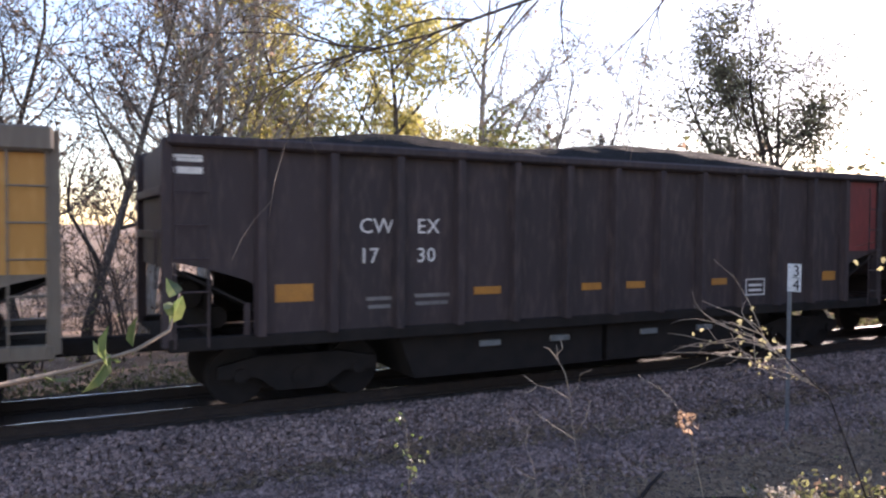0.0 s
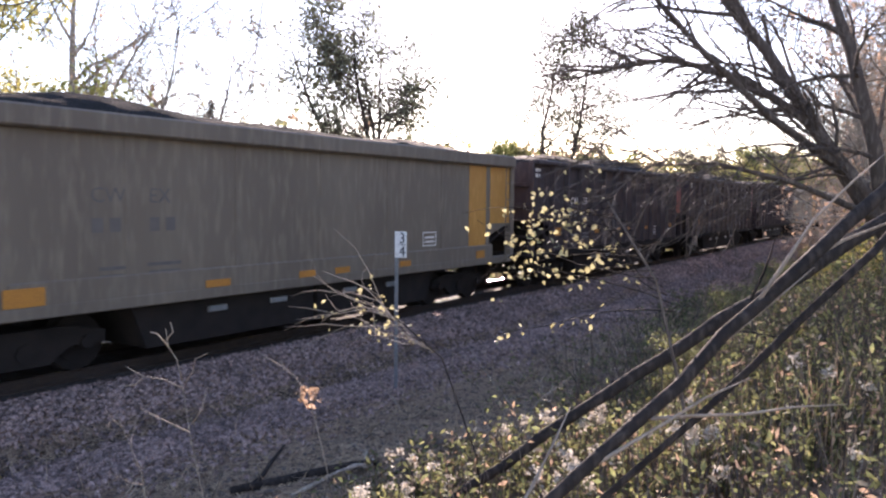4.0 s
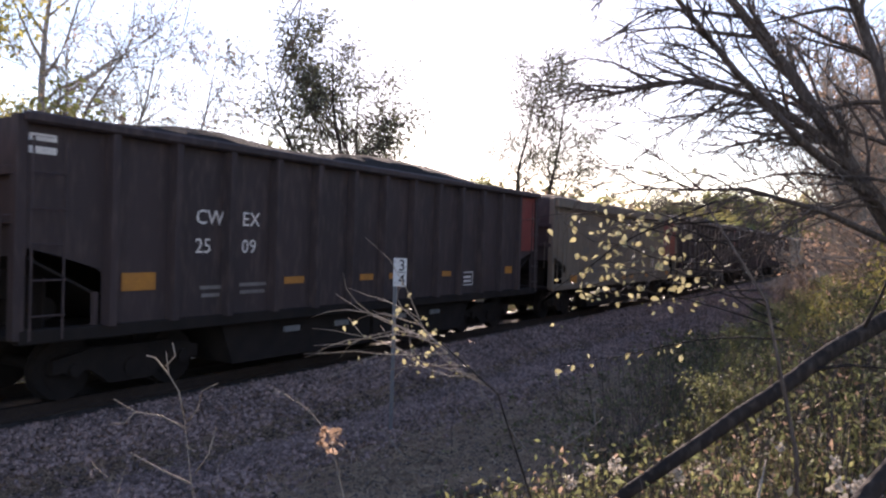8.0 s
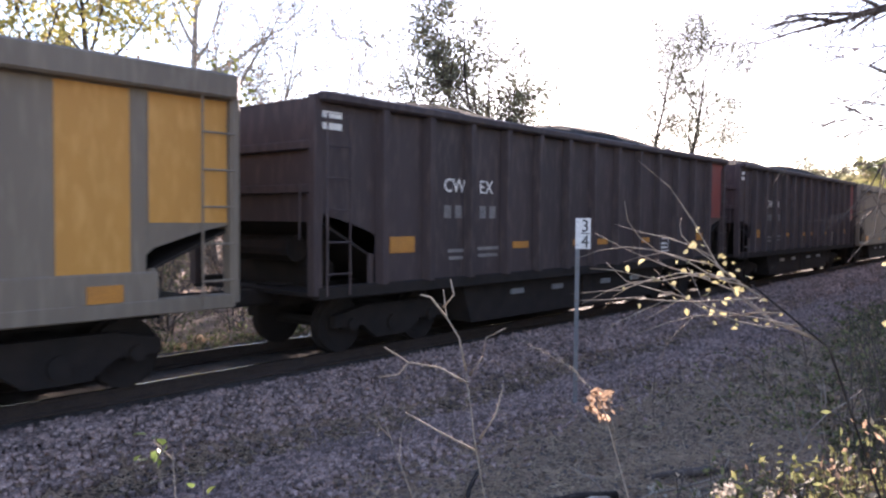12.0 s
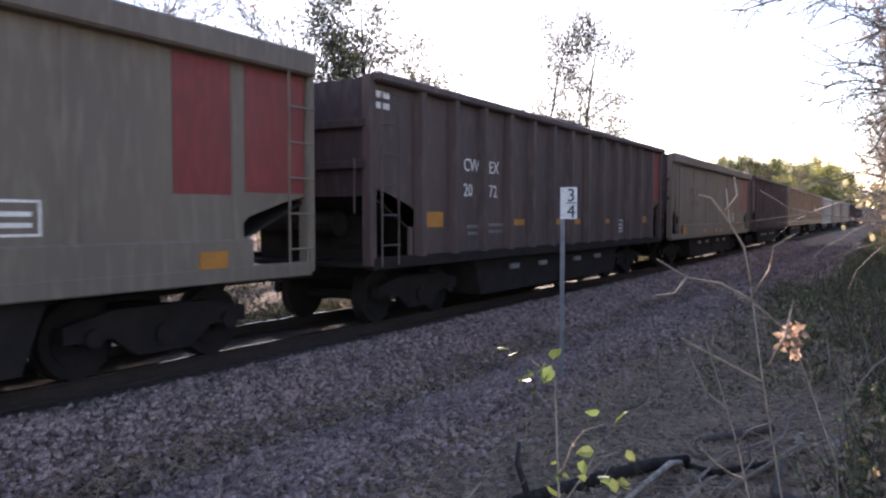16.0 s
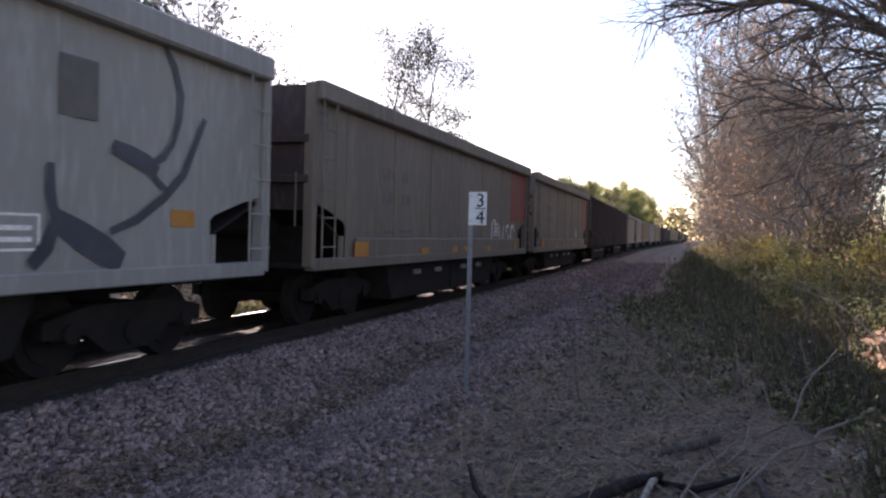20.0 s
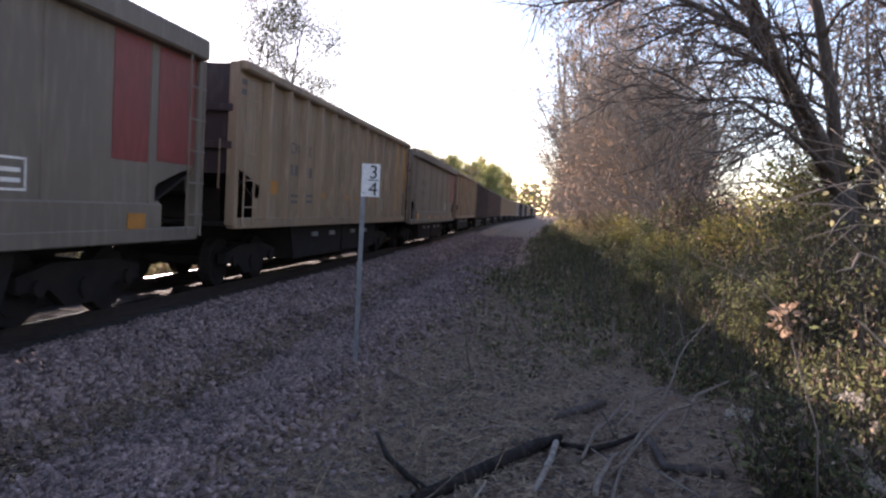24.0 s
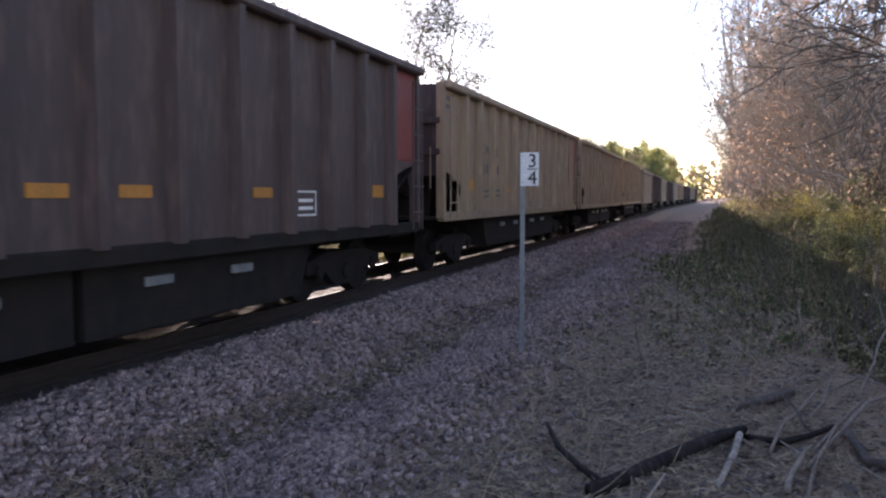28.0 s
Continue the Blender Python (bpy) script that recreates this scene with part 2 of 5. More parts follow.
def part(name, shape, material, parent=None, label="", smooth=False, kind=""):
    """One mesh object under a thing or a part; shape is a Shape or a ready mesh."""
    me = shape if isinstance(shape, bpy.types.Mesh) else shape.mesh(name, MAT[material], smooth)
    ob = new(name, me)
    if parent:
        ob.parent = parent
    if label or kind:
        tagged(ob, label=label, kind=kind)
    return ob


def thing(name, label, category, group="", at=None, kind=""):
    ob = new(name)
    ob.empty_display_size = 0.2
    if at is not None:
        ob.matrix_world = at
    return tagged(ob, label, category, group, kind)


def lettering(name, text, size, material, parent, place, label="", spacing=1.0):
    """Flat raised letters, their lower left corner at the pose's origin, facing the pose's +z."""
    cu = bpy.data.curves.new(name, "FONT")
    cu.body, cu.size, cu.extrude, cu.space_character, cu.resolution_u = text, size, 0.003, spacing, 2
    tmp = bpy.data.objects.new(name, cu)
    me = bpy.data.meshes.new_from_object(tmp)
    bpy.data.objects.remove(tmp)
    me.materials.clear()
    me.materials.append(MAT[material])
    ob = part(name, me, material, parent, label)
    ob.matrix_basis = place
    return ob


def mesh_from_arrays(name, verts, faces, material):
    """A mesh from an array of vertices and an array of faces with equal corner counts."""
    me = bpy.data.meshes.new(name)
    n, k = faces.shape
    me.vertices.add(len(verts))
    me.vertices.foreach_set("co", np.ascontiguousarray(verts, np.float32).ravel())
    me.loops.add(n * k)
    me.loops.foreach_set("vertex_index", faces.astype(np.int32).ravel())
    me.polygons.add(n)
    me.polygons.foreach_set("loop_start", np.arange(0, n * k, k, dtype=np.int32))
    me.update(calc_edges=True)
    me.materials.append(MAT[material])
    return me


def leaf_arrays(centres, size, rng, hang=0.3, slim=0.55):
    """Folded diamond leaves, two triangles' worth each, at the centres."""
    n = len(centres)
    a = rng.normal(size=(n, 3))
    a[:, 2] -= hang
    a /= np.linalg.norm(a, axis=1, keepdims=True)
    b = np.cross(a, rng.normal(size=(n, 3)))
    b /= np.linalg.norm(b, axis=1, keepdims=True) + 1e-9
    c = np.cross(a, b)
    s = (np.asarray(size) * rng.uniform(0.6, 1.3, n))[:, None]
    v = np.stack([centres, centres + a * s * 0.5 + b * s * slim * 0.5 + c * s * 0.1, centres + a * s, centres + a * s * 0.5 - b * s * slim * 0.5 + c * s * 0.1], 1)
    f = np.arange(4 * n).reshape(n, 4)
    return v.reshape(-1, 3), f


# ---------------------------------------------------------------- ground and track
def bend(y):
    """How far the line has swung to the left at y: a long gentle curve that ends parallel to where it began."""
    t = min(max((y - 10.0) / 120.0, 0.0), 1.0)
    return -2.6 * t * t * (3 - 2 * t)


def step(a, b, x):
    t = min(max((x - a) / (b - a), 0.0), 1.0)
    return t * t * (3 - 2 * t)


def ground_z(x, y):
    """Height of the ground: ballast shoulders, a shallow drain, the gravel path, the bank with the woods."""
    x -= bend(y)
    if x >= 0:
        z = -0.2 - 0.36 * step(1.5, 2.75, x) + 0.11 * step(2.8, 3.7, x) + 0.42 * step(4.6, 8.8, x) + 0.85 * step(8.4, 12.4, x) + 0.5 * step(12, 22, x)
    else:
        z = -0.2 - 0.6 * min(max((-x - 1.95) / 1.5, 0), 1) - 0.2 * step(4, 9, -x)
    rough = 0.0 if abs(x) < 1.9 else 0.045 * step(1.9, 3.4, abs(x))
    return z + rough * noise.noise((x * 1.3, y * 1.3, 0)) + rough * 1.5 * noise.noise((x * 0.4, y * 0.4, 5))


def spaced(near, first, growth, far):
    out, d = [], first
    x = near
    while x < far:
        x += d
        d *= growth
        out.append(x)
    return out


def build_ground():
    xs = [-v for v in reversed(spaced(12, 1.5, 1.35, 2500))] + list(np.arange(-12, -1.9, 0.8)) + [-1.9, 0, 1.9]
    xs += list(np.arange(2.1, 12, 0.25)) + spaced(12, 1.0, 1.35, 2500)
    ys = [-v for v in reversed(spaced(12, 1.5, 1.35, 2500))] + list(np.arange(-12, 40, 0.3)) + spaced(40, 0.8, 1.2, 2500)
    v = [(x + bend(y), y, ground_z(x + bend(y), y)) for y in ys for x in xs]
    n = len(xs)
    f = [(n * j + i, n * j + i + 1, n * (j + 1) + i + 1, n * (j + 1) + i) for j in range(len(ys) - 1) for i in range(n - 1)]
    ob = part("ground", Shape().add(v, f), "soil", smooth=True)
    tagged(ob, "brown trackside soil with gravel and dry leaves", "ground", kind="structure")
    return ob


ground = build_ground()


def swept(outline, y0, y1):
    """An outline of x and z swept along the line from y0 to y1."""
    ys = [y0] + [float(y) for y in range(10, 131, 4)] + [y1]
    n = len(outline)
    v = [(x + bend(y), y, z) for y in ys for x, z in outline]
    f = [(n * k + i, n * k + n + i, n * k + n + (i + 1) % n, n * k + (i + 1) % n) for k in range(len(ys) - 1) for i in range(n)]
    return Shape().add(v, f + [tuple(range(n)), tuple(range(n * len(ys) - 1, n * len(ys) - n - 1, -1))])


def rail_shape(y0, y1):
    web = [(-0.07, -0.18), (0.07, -0.18), (0.065, -0.16), (0.012, -0.135), (0.012, -0.045), (0.034, -0.035), (0.034, -0.004),
           (-0.034, -0.004), (-0.034, -0.035), (-0.012, -0.045), (-0.012, -0.135), (-0.065, -0.16)]
    return swept(web, y0, y1)


track = thing("railway_track", "steel rails on wooden ties in grey ballast", "track", kind="structure")
for x in (-0.752, 0.752):
    rail = part("rail", rail_shape(-400, 900), "rail_side", track)
    rail.location.x = x
    head = part("rail_head", swept([(-0.03, -0.004), (0.03, -0.004), (0.024, 0.0), (-0.024, 0.0)], -400, 900), "rail_head", rail,
                "polished bright running surface")
# oily ballast out to the far shoulder, the train's shade put into its colour
bed = part("ballast_bed", swept([(-2.7, -0.7), (1.5, -0.3), (1.42, -0.194), (-1.95, -0.194), (-2.7, -0.45)], -400, 900), "bed")
tagged(bed, "oily ballast between the wooden ties, darkened for the shade of the train", "track bed", kind="structure")
tie = Shape().box(-1.3, 1.3, -0.11, 0.11, -0.36, -0.185, 0.012).mesh("tie", MAT["tie_wood"])
for i in range(128):
    ob = part("tie", tie, "tie_wood", track)
    ob.location = (bend(-16 + i * 0.53) + random.uniform(-0.03, 0.03), -16 + i * 0.53, random.uniform(-0.006, 0.0))
    ob.rotation_euler.z = random.uniform(-0.012, 0.012)

# ---------------------------------------------------------------- coal train
PITCH = 16.17          # coupled length of one car
SPEED = 23.803           # towards the camera, along -y
FIRST_Y = -7.03         # centre of the first listed car at the start
HB, TOP = 7.43, 3.78
POSTS = [-6.21 + 1.035 * i for i in range(13)]


def side_outline(cut, low):
    arch = [(0.0, cut + 0.08), (0.45, cut - 0.02), (1.05, cut - 0.2), (1.16, cut - 0.3), (1.16, low)]
    return [(-HB + d, z) for d, z in arch] + [(HB - d, z) for d, z in reversed(arch)] + [(HB, TOP - 0.05), (-HB, TOP - 0.05)]


def truck(parent, y):
    tr = part("truck", Shape().box(-1.02, 1.02, y - 0.22, y + 0.22, 0.42, 0.72, 0.03).box(-0.35, 0.35, y - 0.5, y + 0.5, 0.62, 0.78), "running_gear", parent)
    for sx in (-1, 1):
        frame_line = [(y - 1.2, 0.42), (y - 1.2, 0.6), (y - 0.62, 0.72), (y + 0.62, 0.72), (y + 1.2, 0.6), (y + 1.2, 0.42), (y + 0.65, 0.42), (y + 0.35, 0.2),
                      (y - 0.35, 0.2), (y - 0.65, 0.42)]
        part("side_frame", Shape().prism(frame_line, "x", sx * 0.96, sx * 1.1), "running_gear", tr)
        part("spring_nest", Shape().disc(sx * 1.1, sx * 1.14, y, 0.4, 0.14, 10), "running_gear", tr)
    for dy in (-0.89, 0.89):
        half = [(0.95, 0.08), (0.86, 0.08), (0.86, 0.3), (0.84, 0.3), (0.84, 0.42), (0.7, 0.42), (0.7, 0.445), (0.66, 0.445), (0.65, 0.3), (0.62, 0.08)]
        line = [(-x, r) for x, r in half] + half[::-1]
        s = Shape().tube([(x, y + dy, 0.42) for x, r in line], [r for x, r in line], 20)
        part("wheelset", s, "running_gear", tr)
        for sx in (-1, 1):
            part("axle_cap", Shape().disc(sx * 1.1, sx * 1.16, y + dy, 0.46, 0.1, 10), "running_gear", tr)
    return tr


def coal_heap(rng):
    nx, ny = 11, 70
    v, f = [], []
    lumps = [(-4.3 + rng.uniform(-0.6, 0.6), rng.uniform(0.28, 0.45)), (0.2 + rng.uniform(-0.8, 0.8), rng.uniform(0.25, 0.42)), (4.2 + rng.uniform(-0.6, 0.6), rng.uniform(0.15, 0.35))]
    for j in range(ny + 1):
        y = -HB + 0.15 + (2 * HB - 0.3) * j / ny
        for i in range(nx + 1):
            u = -1 + 2 * i / nx
            h = sum(a * math.exp(-((y - c) / 2.3) ** 2) for c, a in lumps)
            z = TOP - 0.22 + (h + 0.18) * (1 - u * u) ** 0.7 * step(0, 1.6, HB - abs(y)) + 0.05 * noise.noise((u * 4, y * 2.2, lumps[0][0] * 9))
            v.append((u * 1.5, y, z))
    for j in range(ny):
        for i in range(nx):
            k = j * (nx + 1) + i
            f.append((k, k + 1, k + nx + 2, k + nx + 1))
    return Shape().add(v, f)


def build_car(kind, label, skin, end_colour, ribs, chord, cut, low, coal=True):
    """One hopper car with its parts, its centre at the origin, rail tops at z = 0. The +x side faces the path."""
    car = thing("hopper_car", label, "freight car", "cars of the train")
    depth = 0.012
    for sx in (-1, 1):
        part("side_sheet", Shape().prism(side_outline(cut, low), "x", sx * 1.5, sx * (1.5 + depth)), skin, car)
        part("top_chord", Shape().box(min(sx * 1.47, sx * 1.68), max(sx * 1.47, sx * 1.68), -HB, HB, TOP - chord, TOP, 0.03), skin, car)
        if kind == "grey":
            part("lower_band", Shape().box(min(sx * 1.5, sx * 1.56), max(sx * 1.5, sx * 1.56), -HB + 1.5, HB - 1.0, low - 0.04, low + 0.44, 0.02), skin, car)
        part("side_sill", Shape().box(min(sx * 1.4, sx * 1.57), max(sx * 1.4, sx * 1.57), -HB, HB, low - 0.06, low + 0.12, 0.015), skin if kind != "black" else "running_gear", car)
        for sy in (-1, 1):
            part("corner_post", Shape().box(min(sx * 1.4, sx * 1.56), max(sx * 1.4, sx * 1.56), sy * HB - 0.07, sy * HB + 0.07, low, TOP - 0.04, 0.01), skin, car)
            if sx > 0:
                part("end_strut", Shape().tube([(sx * 1.48, sy * (HB - 1.05), low), (sx * 1.48, sy * (HB - 1.05), low + (cut - low) * 0.52)], 0.05, 6), skin, car)
    if ribs:
        for y in POSTS:
            part("side_post", Shape().prism([(1.5, y - 0.09), (1.5, y + 0.09), (1.65, y + 0.055), (1.65, y - 0.055)], "z", low + 0.1, TOP - chord + 0.01), skin, car)
    else:
        for y in POSTS[::2]:
            part("side_seam", Shape().box(1.5, 1.526, y - 0.08, y + 0.08, low + 0.1, TOP - chord + 0.01, 0.006), skin, car)
    for sy in (-1, 1):
        # -y ends go black on all cars: coal dust, plus shade put into the colour
        part("end_sheet", Shape().box(-1.5, 1.5, sy * (HB - 0.04) - 0.02, sy * (HB - 0.04) + 0.02, cut - 0.05, TOP - 0.06), skin if sy > 0 else "black_steel_and_end_shade", car)
        for z in (cut + 0.35, cut + 0.95):
            part("end_rib", Shape().box(-1.48, 1.48, min(sy * HB - sy * 0.02, sy * HB + sy * 0.08), max(sy * HB - sy * 0.02, sy * HB + sy * 0.08), z, z + 0.12, 0.01), skin if sy > 0 else "black_steel_and_end_shade", car)
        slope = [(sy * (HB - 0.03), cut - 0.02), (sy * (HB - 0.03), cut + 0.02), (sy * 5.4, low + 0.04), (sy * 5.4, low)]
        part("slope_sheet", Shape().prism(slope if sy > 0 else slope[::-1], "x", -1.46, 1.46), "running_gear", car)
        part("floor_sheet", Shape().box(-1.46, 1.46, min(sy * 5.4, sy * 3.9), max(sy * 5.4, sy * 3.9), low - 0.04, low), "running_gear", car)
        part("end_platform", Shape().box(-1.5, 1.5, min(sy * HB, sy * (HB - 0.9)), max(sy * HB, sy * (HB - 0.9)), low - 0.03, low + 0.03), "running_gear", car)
        part("coupler", Shape().box(-0.14, 0.14, min(sy * (HB - 0.5), sy * (PITCH / 2 - 0.01)), max(sy * (HB - 0.5), sy * (PITCH / 2 - 0.01)), 0.74, 0.98, 0.03), "running_gear", car)
        part("grab_iron", Shape().tube([(1.3, sy * (HB + 0.12), cut - 0.3), (1.3, sy * (HB + 0.12), cut + 0.5)], 0.015, 5), skin, car)
        frame_line = [(1.65, sy * (HB - 0.5), low), (1.65, sy * (HB - 0.5), TOP - 0.3), (1.65, sy * (HB - 0.08), TOP - 0.3), (1.65, sy * (HB - 0.08), low)]
        ladder = part("ladder", Shape().tube(frame_line, 0.016, 5), skin, car)
        for z in np.arange(low + 0.3, TOP - 0.4, 0.44):
            part("rung", Shape().tube([(1.66, sy * (HB - 0.52), z), (1.66, sy * (HB - 0.06), z)], 0.014, 5), skin, ladder)
        part("brake_cylinder", Shape().disc(0.3, 0.85, sy * (HB - 0.75), low + 0.3, 0.16, 12), "running_gear", car)
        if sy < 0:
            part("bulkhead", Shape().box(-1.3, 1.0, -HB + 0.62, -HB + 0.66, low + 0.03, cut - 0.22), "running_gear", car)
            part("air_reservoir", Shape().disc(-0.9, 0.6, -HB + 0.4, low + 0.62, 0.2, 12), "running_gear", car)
        truck(car, sy * 5.5)
    part("center_sill", Shape().box(-0.28, 0.28, -HB + 0.3, HB - 0.3, 0.72, 1.04), "running_gear", car)
    base = 0.36 if kind == "tan" else 0.24
    # tubs near-black, not in body colour: shade under the car put into the colour
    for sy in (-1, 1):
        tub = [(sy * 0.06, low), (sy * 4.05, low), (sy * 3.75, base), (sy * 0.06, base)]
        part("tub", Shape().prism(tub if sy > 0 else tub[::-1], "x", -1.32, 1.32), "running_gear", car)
        for y in (1.0, 2.4):
            part("latch_bar", Shape().box(1.32, 1.37, sy * y - 0.2, sy * y + 0.2, low - 0.32, low - 0.22, 0.01), "galvanised", car)
    # coloured panels on the end with the turning coupler
    panel = "red_panel" if end_colour == "red" else "yellow_panel"
    ends = POSTS[-2] + 0.13, POSTS[-1] - 0.1, POSTS[-1] + 0.12, HB - 0.09
    top, base = TOP - chord - 0.02, cut + 0.09
    if kind != "black" and end_colour:
        part("end_panel", Shape().box(1.5, 1.518, ends[0], ends[1], low + (0.95 if end_colour == "red" else 0.3), top), panel, car,
             f"{end_colour} painted end panel")
    if end_colour:
        part("end_panel", Shape().box(1.5, 1.518, ends[2], ends[3], base, top), panel, car, f"{end_colour} painted end panel")
        part("end_face", Shape().box(-1.36, 1.36, HB - 0.015, HB - 0.005, base, top), panel, car, f"{end_colour} painted end sheet")
    for y, w, h in ((-5.73, 0.55, 0.25), (-2.56, 0.5, 0.12), (-0.47, 0.42, 0.12), (0.52, 0.42, 0.12), (2.6, 0.4, 0.12), (5.8, 0.4, 0.19)):
        x0, up = (1.56, 0.12) if kind == "grey" else (1.512, 0.55)
        part("reflector", Shape().box(x0, x0 + 0.012, y - w / 2, y + w / 2, low + up, low + up + h), "reflector", car, "yellow reflective stripe")
    ink = "dark_stencil" if kind in ("grey", "tan") else "stencil"
    y0, z0, x0 = 3.59, low + (0.52 if kind == "grey" else 0.31), 1.516
    ring = [(x0, y0 + a, z0 + 0.165 + c) for w, h in ((0.27, 0.165), (0.24, 0.14)) for a, c in ((-w, -h), (w, -h), (w, h), (-w, h))]
    part("data_panel", Shape().add(ring, [(i, (i + 1) % 4, 4 + (i + 1) % 4, 4 + i) for i in range(4)]), "stencil", car, "white outlined notice panel")
    for z in (z0 + 0.18, z0 + 0.08):
        part("panel_line", Shape().box(1.512, 1.518, y0 - 0.18, y0 + 0.18, z, z + 0.045), "stencil", car)
    for y, z, w in ((-4.43, low + 0.52, 0.42), (-4.43, low + 0.4, 0.36), (-3.55, low + 0.54, 0.6), (-3.55, low + 0.42, 0.55)):
        part("stencil_line", Shape().box(1.512, 1.518, y - w / 2, y + w / 2, z, z + 0.055), "faded_stencil" if ink == "stencil" else ink, car)
    for z in (TOP - 0.5, TOP - 0.34):
        part("end_marking", Shape().box(1.512, 1.52, -7.36, -6.98, z - (chord - 0.14), z + 0.09 - (chord - 0.14)), ink, car)
    if coal:
        part("coal_load", coal_heap(random.Random(kind + end_colour)), "coal", car, "heaped black coal", smooth=True)
    return car


CAR_KINDS = {
    "Br": ("black", "black ribbed steel coal hopper with red end panels", "black_steel_and_end_shade", "red", True, 0.14, 2.05, 0.98, True),
    "By": ("black", "black ribbed steel coal hopper with yellow end panels", "black_steel_and_end_shade", "yellow", True, 0.14, 2.05, 0.98, True),
    "Nr": ("black", "brown ribbed steel coal hopper with red end panels", "brown_steel", "red", True, 0.14, 2.05, 0.98, True),
    "Gr": ("grey", "grey smooth-sided aluminium coal car with red end panels", "grey_alloy", "red", False, 0.3, 1.9, 1.0, True),
    "Gy": ("grey", "grey smooth-sided aluminium coal car with yellow end panels", "grey_alloy", "yellow", False, 0.3, 1.9, 1.0, True),
    "Tr": ("tan", "tan ribbed aluminium coal hopper with red end panels", "tan_alloy", "red", True, 0.16, 2.0, 1.12, True),
    "Ty": ("tan", "tan ribbed aluminium coal hopper with yellow end panels", "tan_alloy", "yellow", True, 0.16, 2.0, 1.12, True),
    "Wr": ("tan", "white smooth-sided hopper with black spray-paint lettering shapes", "white_paint", "", False, 0.3, 1.9, 1.0, True),
}
# the train from the end that is passing at the start to the cars that come last: kind and marking
TRAIN = ("Gy|Br 1730|Br 1310|Br|Br 1232|Gr|Gr|Gy|Br|Br|Br 2246|Gy|Gy|Br 2509|Gr|Br|Br 1353|Br 1160|Gy|Br|Br|Gr|Gr|Ty|Gr|Nr 2072|Gr|Nr|Tr|Ty|Wr|Gr|Gr|Br|Br|Gr|Gr|"
         "Ty|Gr|Ty|Br|Nr 2818|Nr|Tr|Ty|Ty|Gr|Br|Gr|Br|Gr|Ty|Br|Br|Gr|Tr|Br|Gy").split("|")
templates, cars = {}, []
for i, entry in enumerate(TRAIN):
    code, *number = entry.split()
    home = pose(0, FIRST_Y + i * PITCH, 0)
    if code not in templates:
        templates[code] = car = build_car(*CAR_KINDS[code])
        car.matrix_world = home
    else:
        car = copy_thing(templates[code], home)
    cars.append(car)
for car, entry in zip(cars, TRAIN):
    code, *number = entry.split()
    ink = "stencil" if code[0] in "BN" else "dark_stencil"
    digits = number[0] if number else ""
    rows = [("CW", "EX", 2.5)] + ([(digits[:2], digits[2:], 2.06)] if digits else [])
    for a, b, z in rows:
        lettering("marking", a, 0.32, ink, car, pose(1.514, -4.76, z, 90, 0, 90), "", 1.0)
        lettering("marking", b, 0.32, ink, car, pose(1.514, -3.82, z, 90, 0, 90), "", 1.05)
    if not digits:
        for y in (-4.74, -4.46, -3.8, -3.52):
            part("marking", Shape().box(1.512, 1.516, y, y + 0.17, 2.07, 2.28), "faded_stencil" if ink == "stencil" else ink, car)


def ribbon(points, width, x=1.53):
    """A flat painted stroke on the car's side through (y, z) points."""
    s = Shape()
    pts = [Vector((p[0], p[1])) for p in points]
    v = []
    for i, p in enumerate(pts):
        w = (pts[min(i + 1, len(pts) - 1)] - pts[max(i - 1, 0)]).normalized()
        h = width * (0.55 + 0.45 * math.sin(math.pi * (i + 0.4) / len(pts)))
        v += [(x, p.x - w.y * h / 2, p.y + w.x * h / 2), (x, p.x + w.y * h / 2, p.y - w.x * h / 2)]
    return s.add(v, [(2 * i, 2 * i + 1, 2 * i + 3, 2 * i + 2) for i in range(len(pts) - 1)])


def arc(cy, cz, ry, rz, a0, a1, n=9):
    return [(cy + ry * math.cos(radians(a0 + (a1 - a0) * i / n)), cz + rz * math.sin(radians(a0 + (a1 - a0) * i / n))) for i in range(n + 1)]


strokes = [([(-6.0, 1.5), (-5.8, 2.4), (-5.2, 3.3)], 0.22), (arc(-4.6, 2.75, 0.7, 0.55, 30, 250), 0.3), (arc(-4.5, 1.75, 0.7, 0.5, 110, -80), 0.3), ([(-3.5, 1.35), (-3.3, 2.5), (-3.4, 3.3)], 0.28),
           ([(-3.9, 2.5), (-3.0, 2.7), (-2.4, 2.6)], 0.16), (arc(-1.9, 2.3, 0.5, 0.95, 80, 280), 0.3), ([(-1.1, 3.2), (-0.9, 2.2), (-1.0, 1.3)], 0.32), ([(0.0, 1.4), (0.15, 2.4), (0.0, 3.3)], 0.34),
           ([(0.0, 1.5), (0.7, 1.35), (1.2, 1.6)], 0.24), (arc(1.9, 2.3, 0.45, 0.9, 120, -60), 0.26), ([(5.42, 3.5), (5.6, 3.3), (5.72, 3.0), (5.7, 2.75), (5.58, 2.42)], 0.1),
           ([(4.7, 2.33), (4.95, 2.27), (5.2, 2.2), (5.35, 2.12)], 0.2), ([(5.25, 2.2), (5.45, 2.3), (5.58, 2.45)], 0.1), ([(5.2, 2.15), (5.4, 2.0), (5.55, 1.92)], 0.08),
           ([(6.15, 2.8), (5.97, 2.47), (5.78, 2.13), (5.46, 1.86), (5.04, 1.61), (4.68, 1.49)], 0.11), ([(3.95, 2.1), (3.95, 1.85), (4.02, 1.55)], 0.12),
           ([(4.02, 1.6), (3.92, 1.35), (3.75, 1.18)], 0.16), ([(4.0, 1.6), (4.3, 1.45), (4.62, 1.3), (4.85, 1.18)], 0.3), ([(2.5, 1.15), (2.75, 1.45), (2.95, 1.5)], 0.22)]
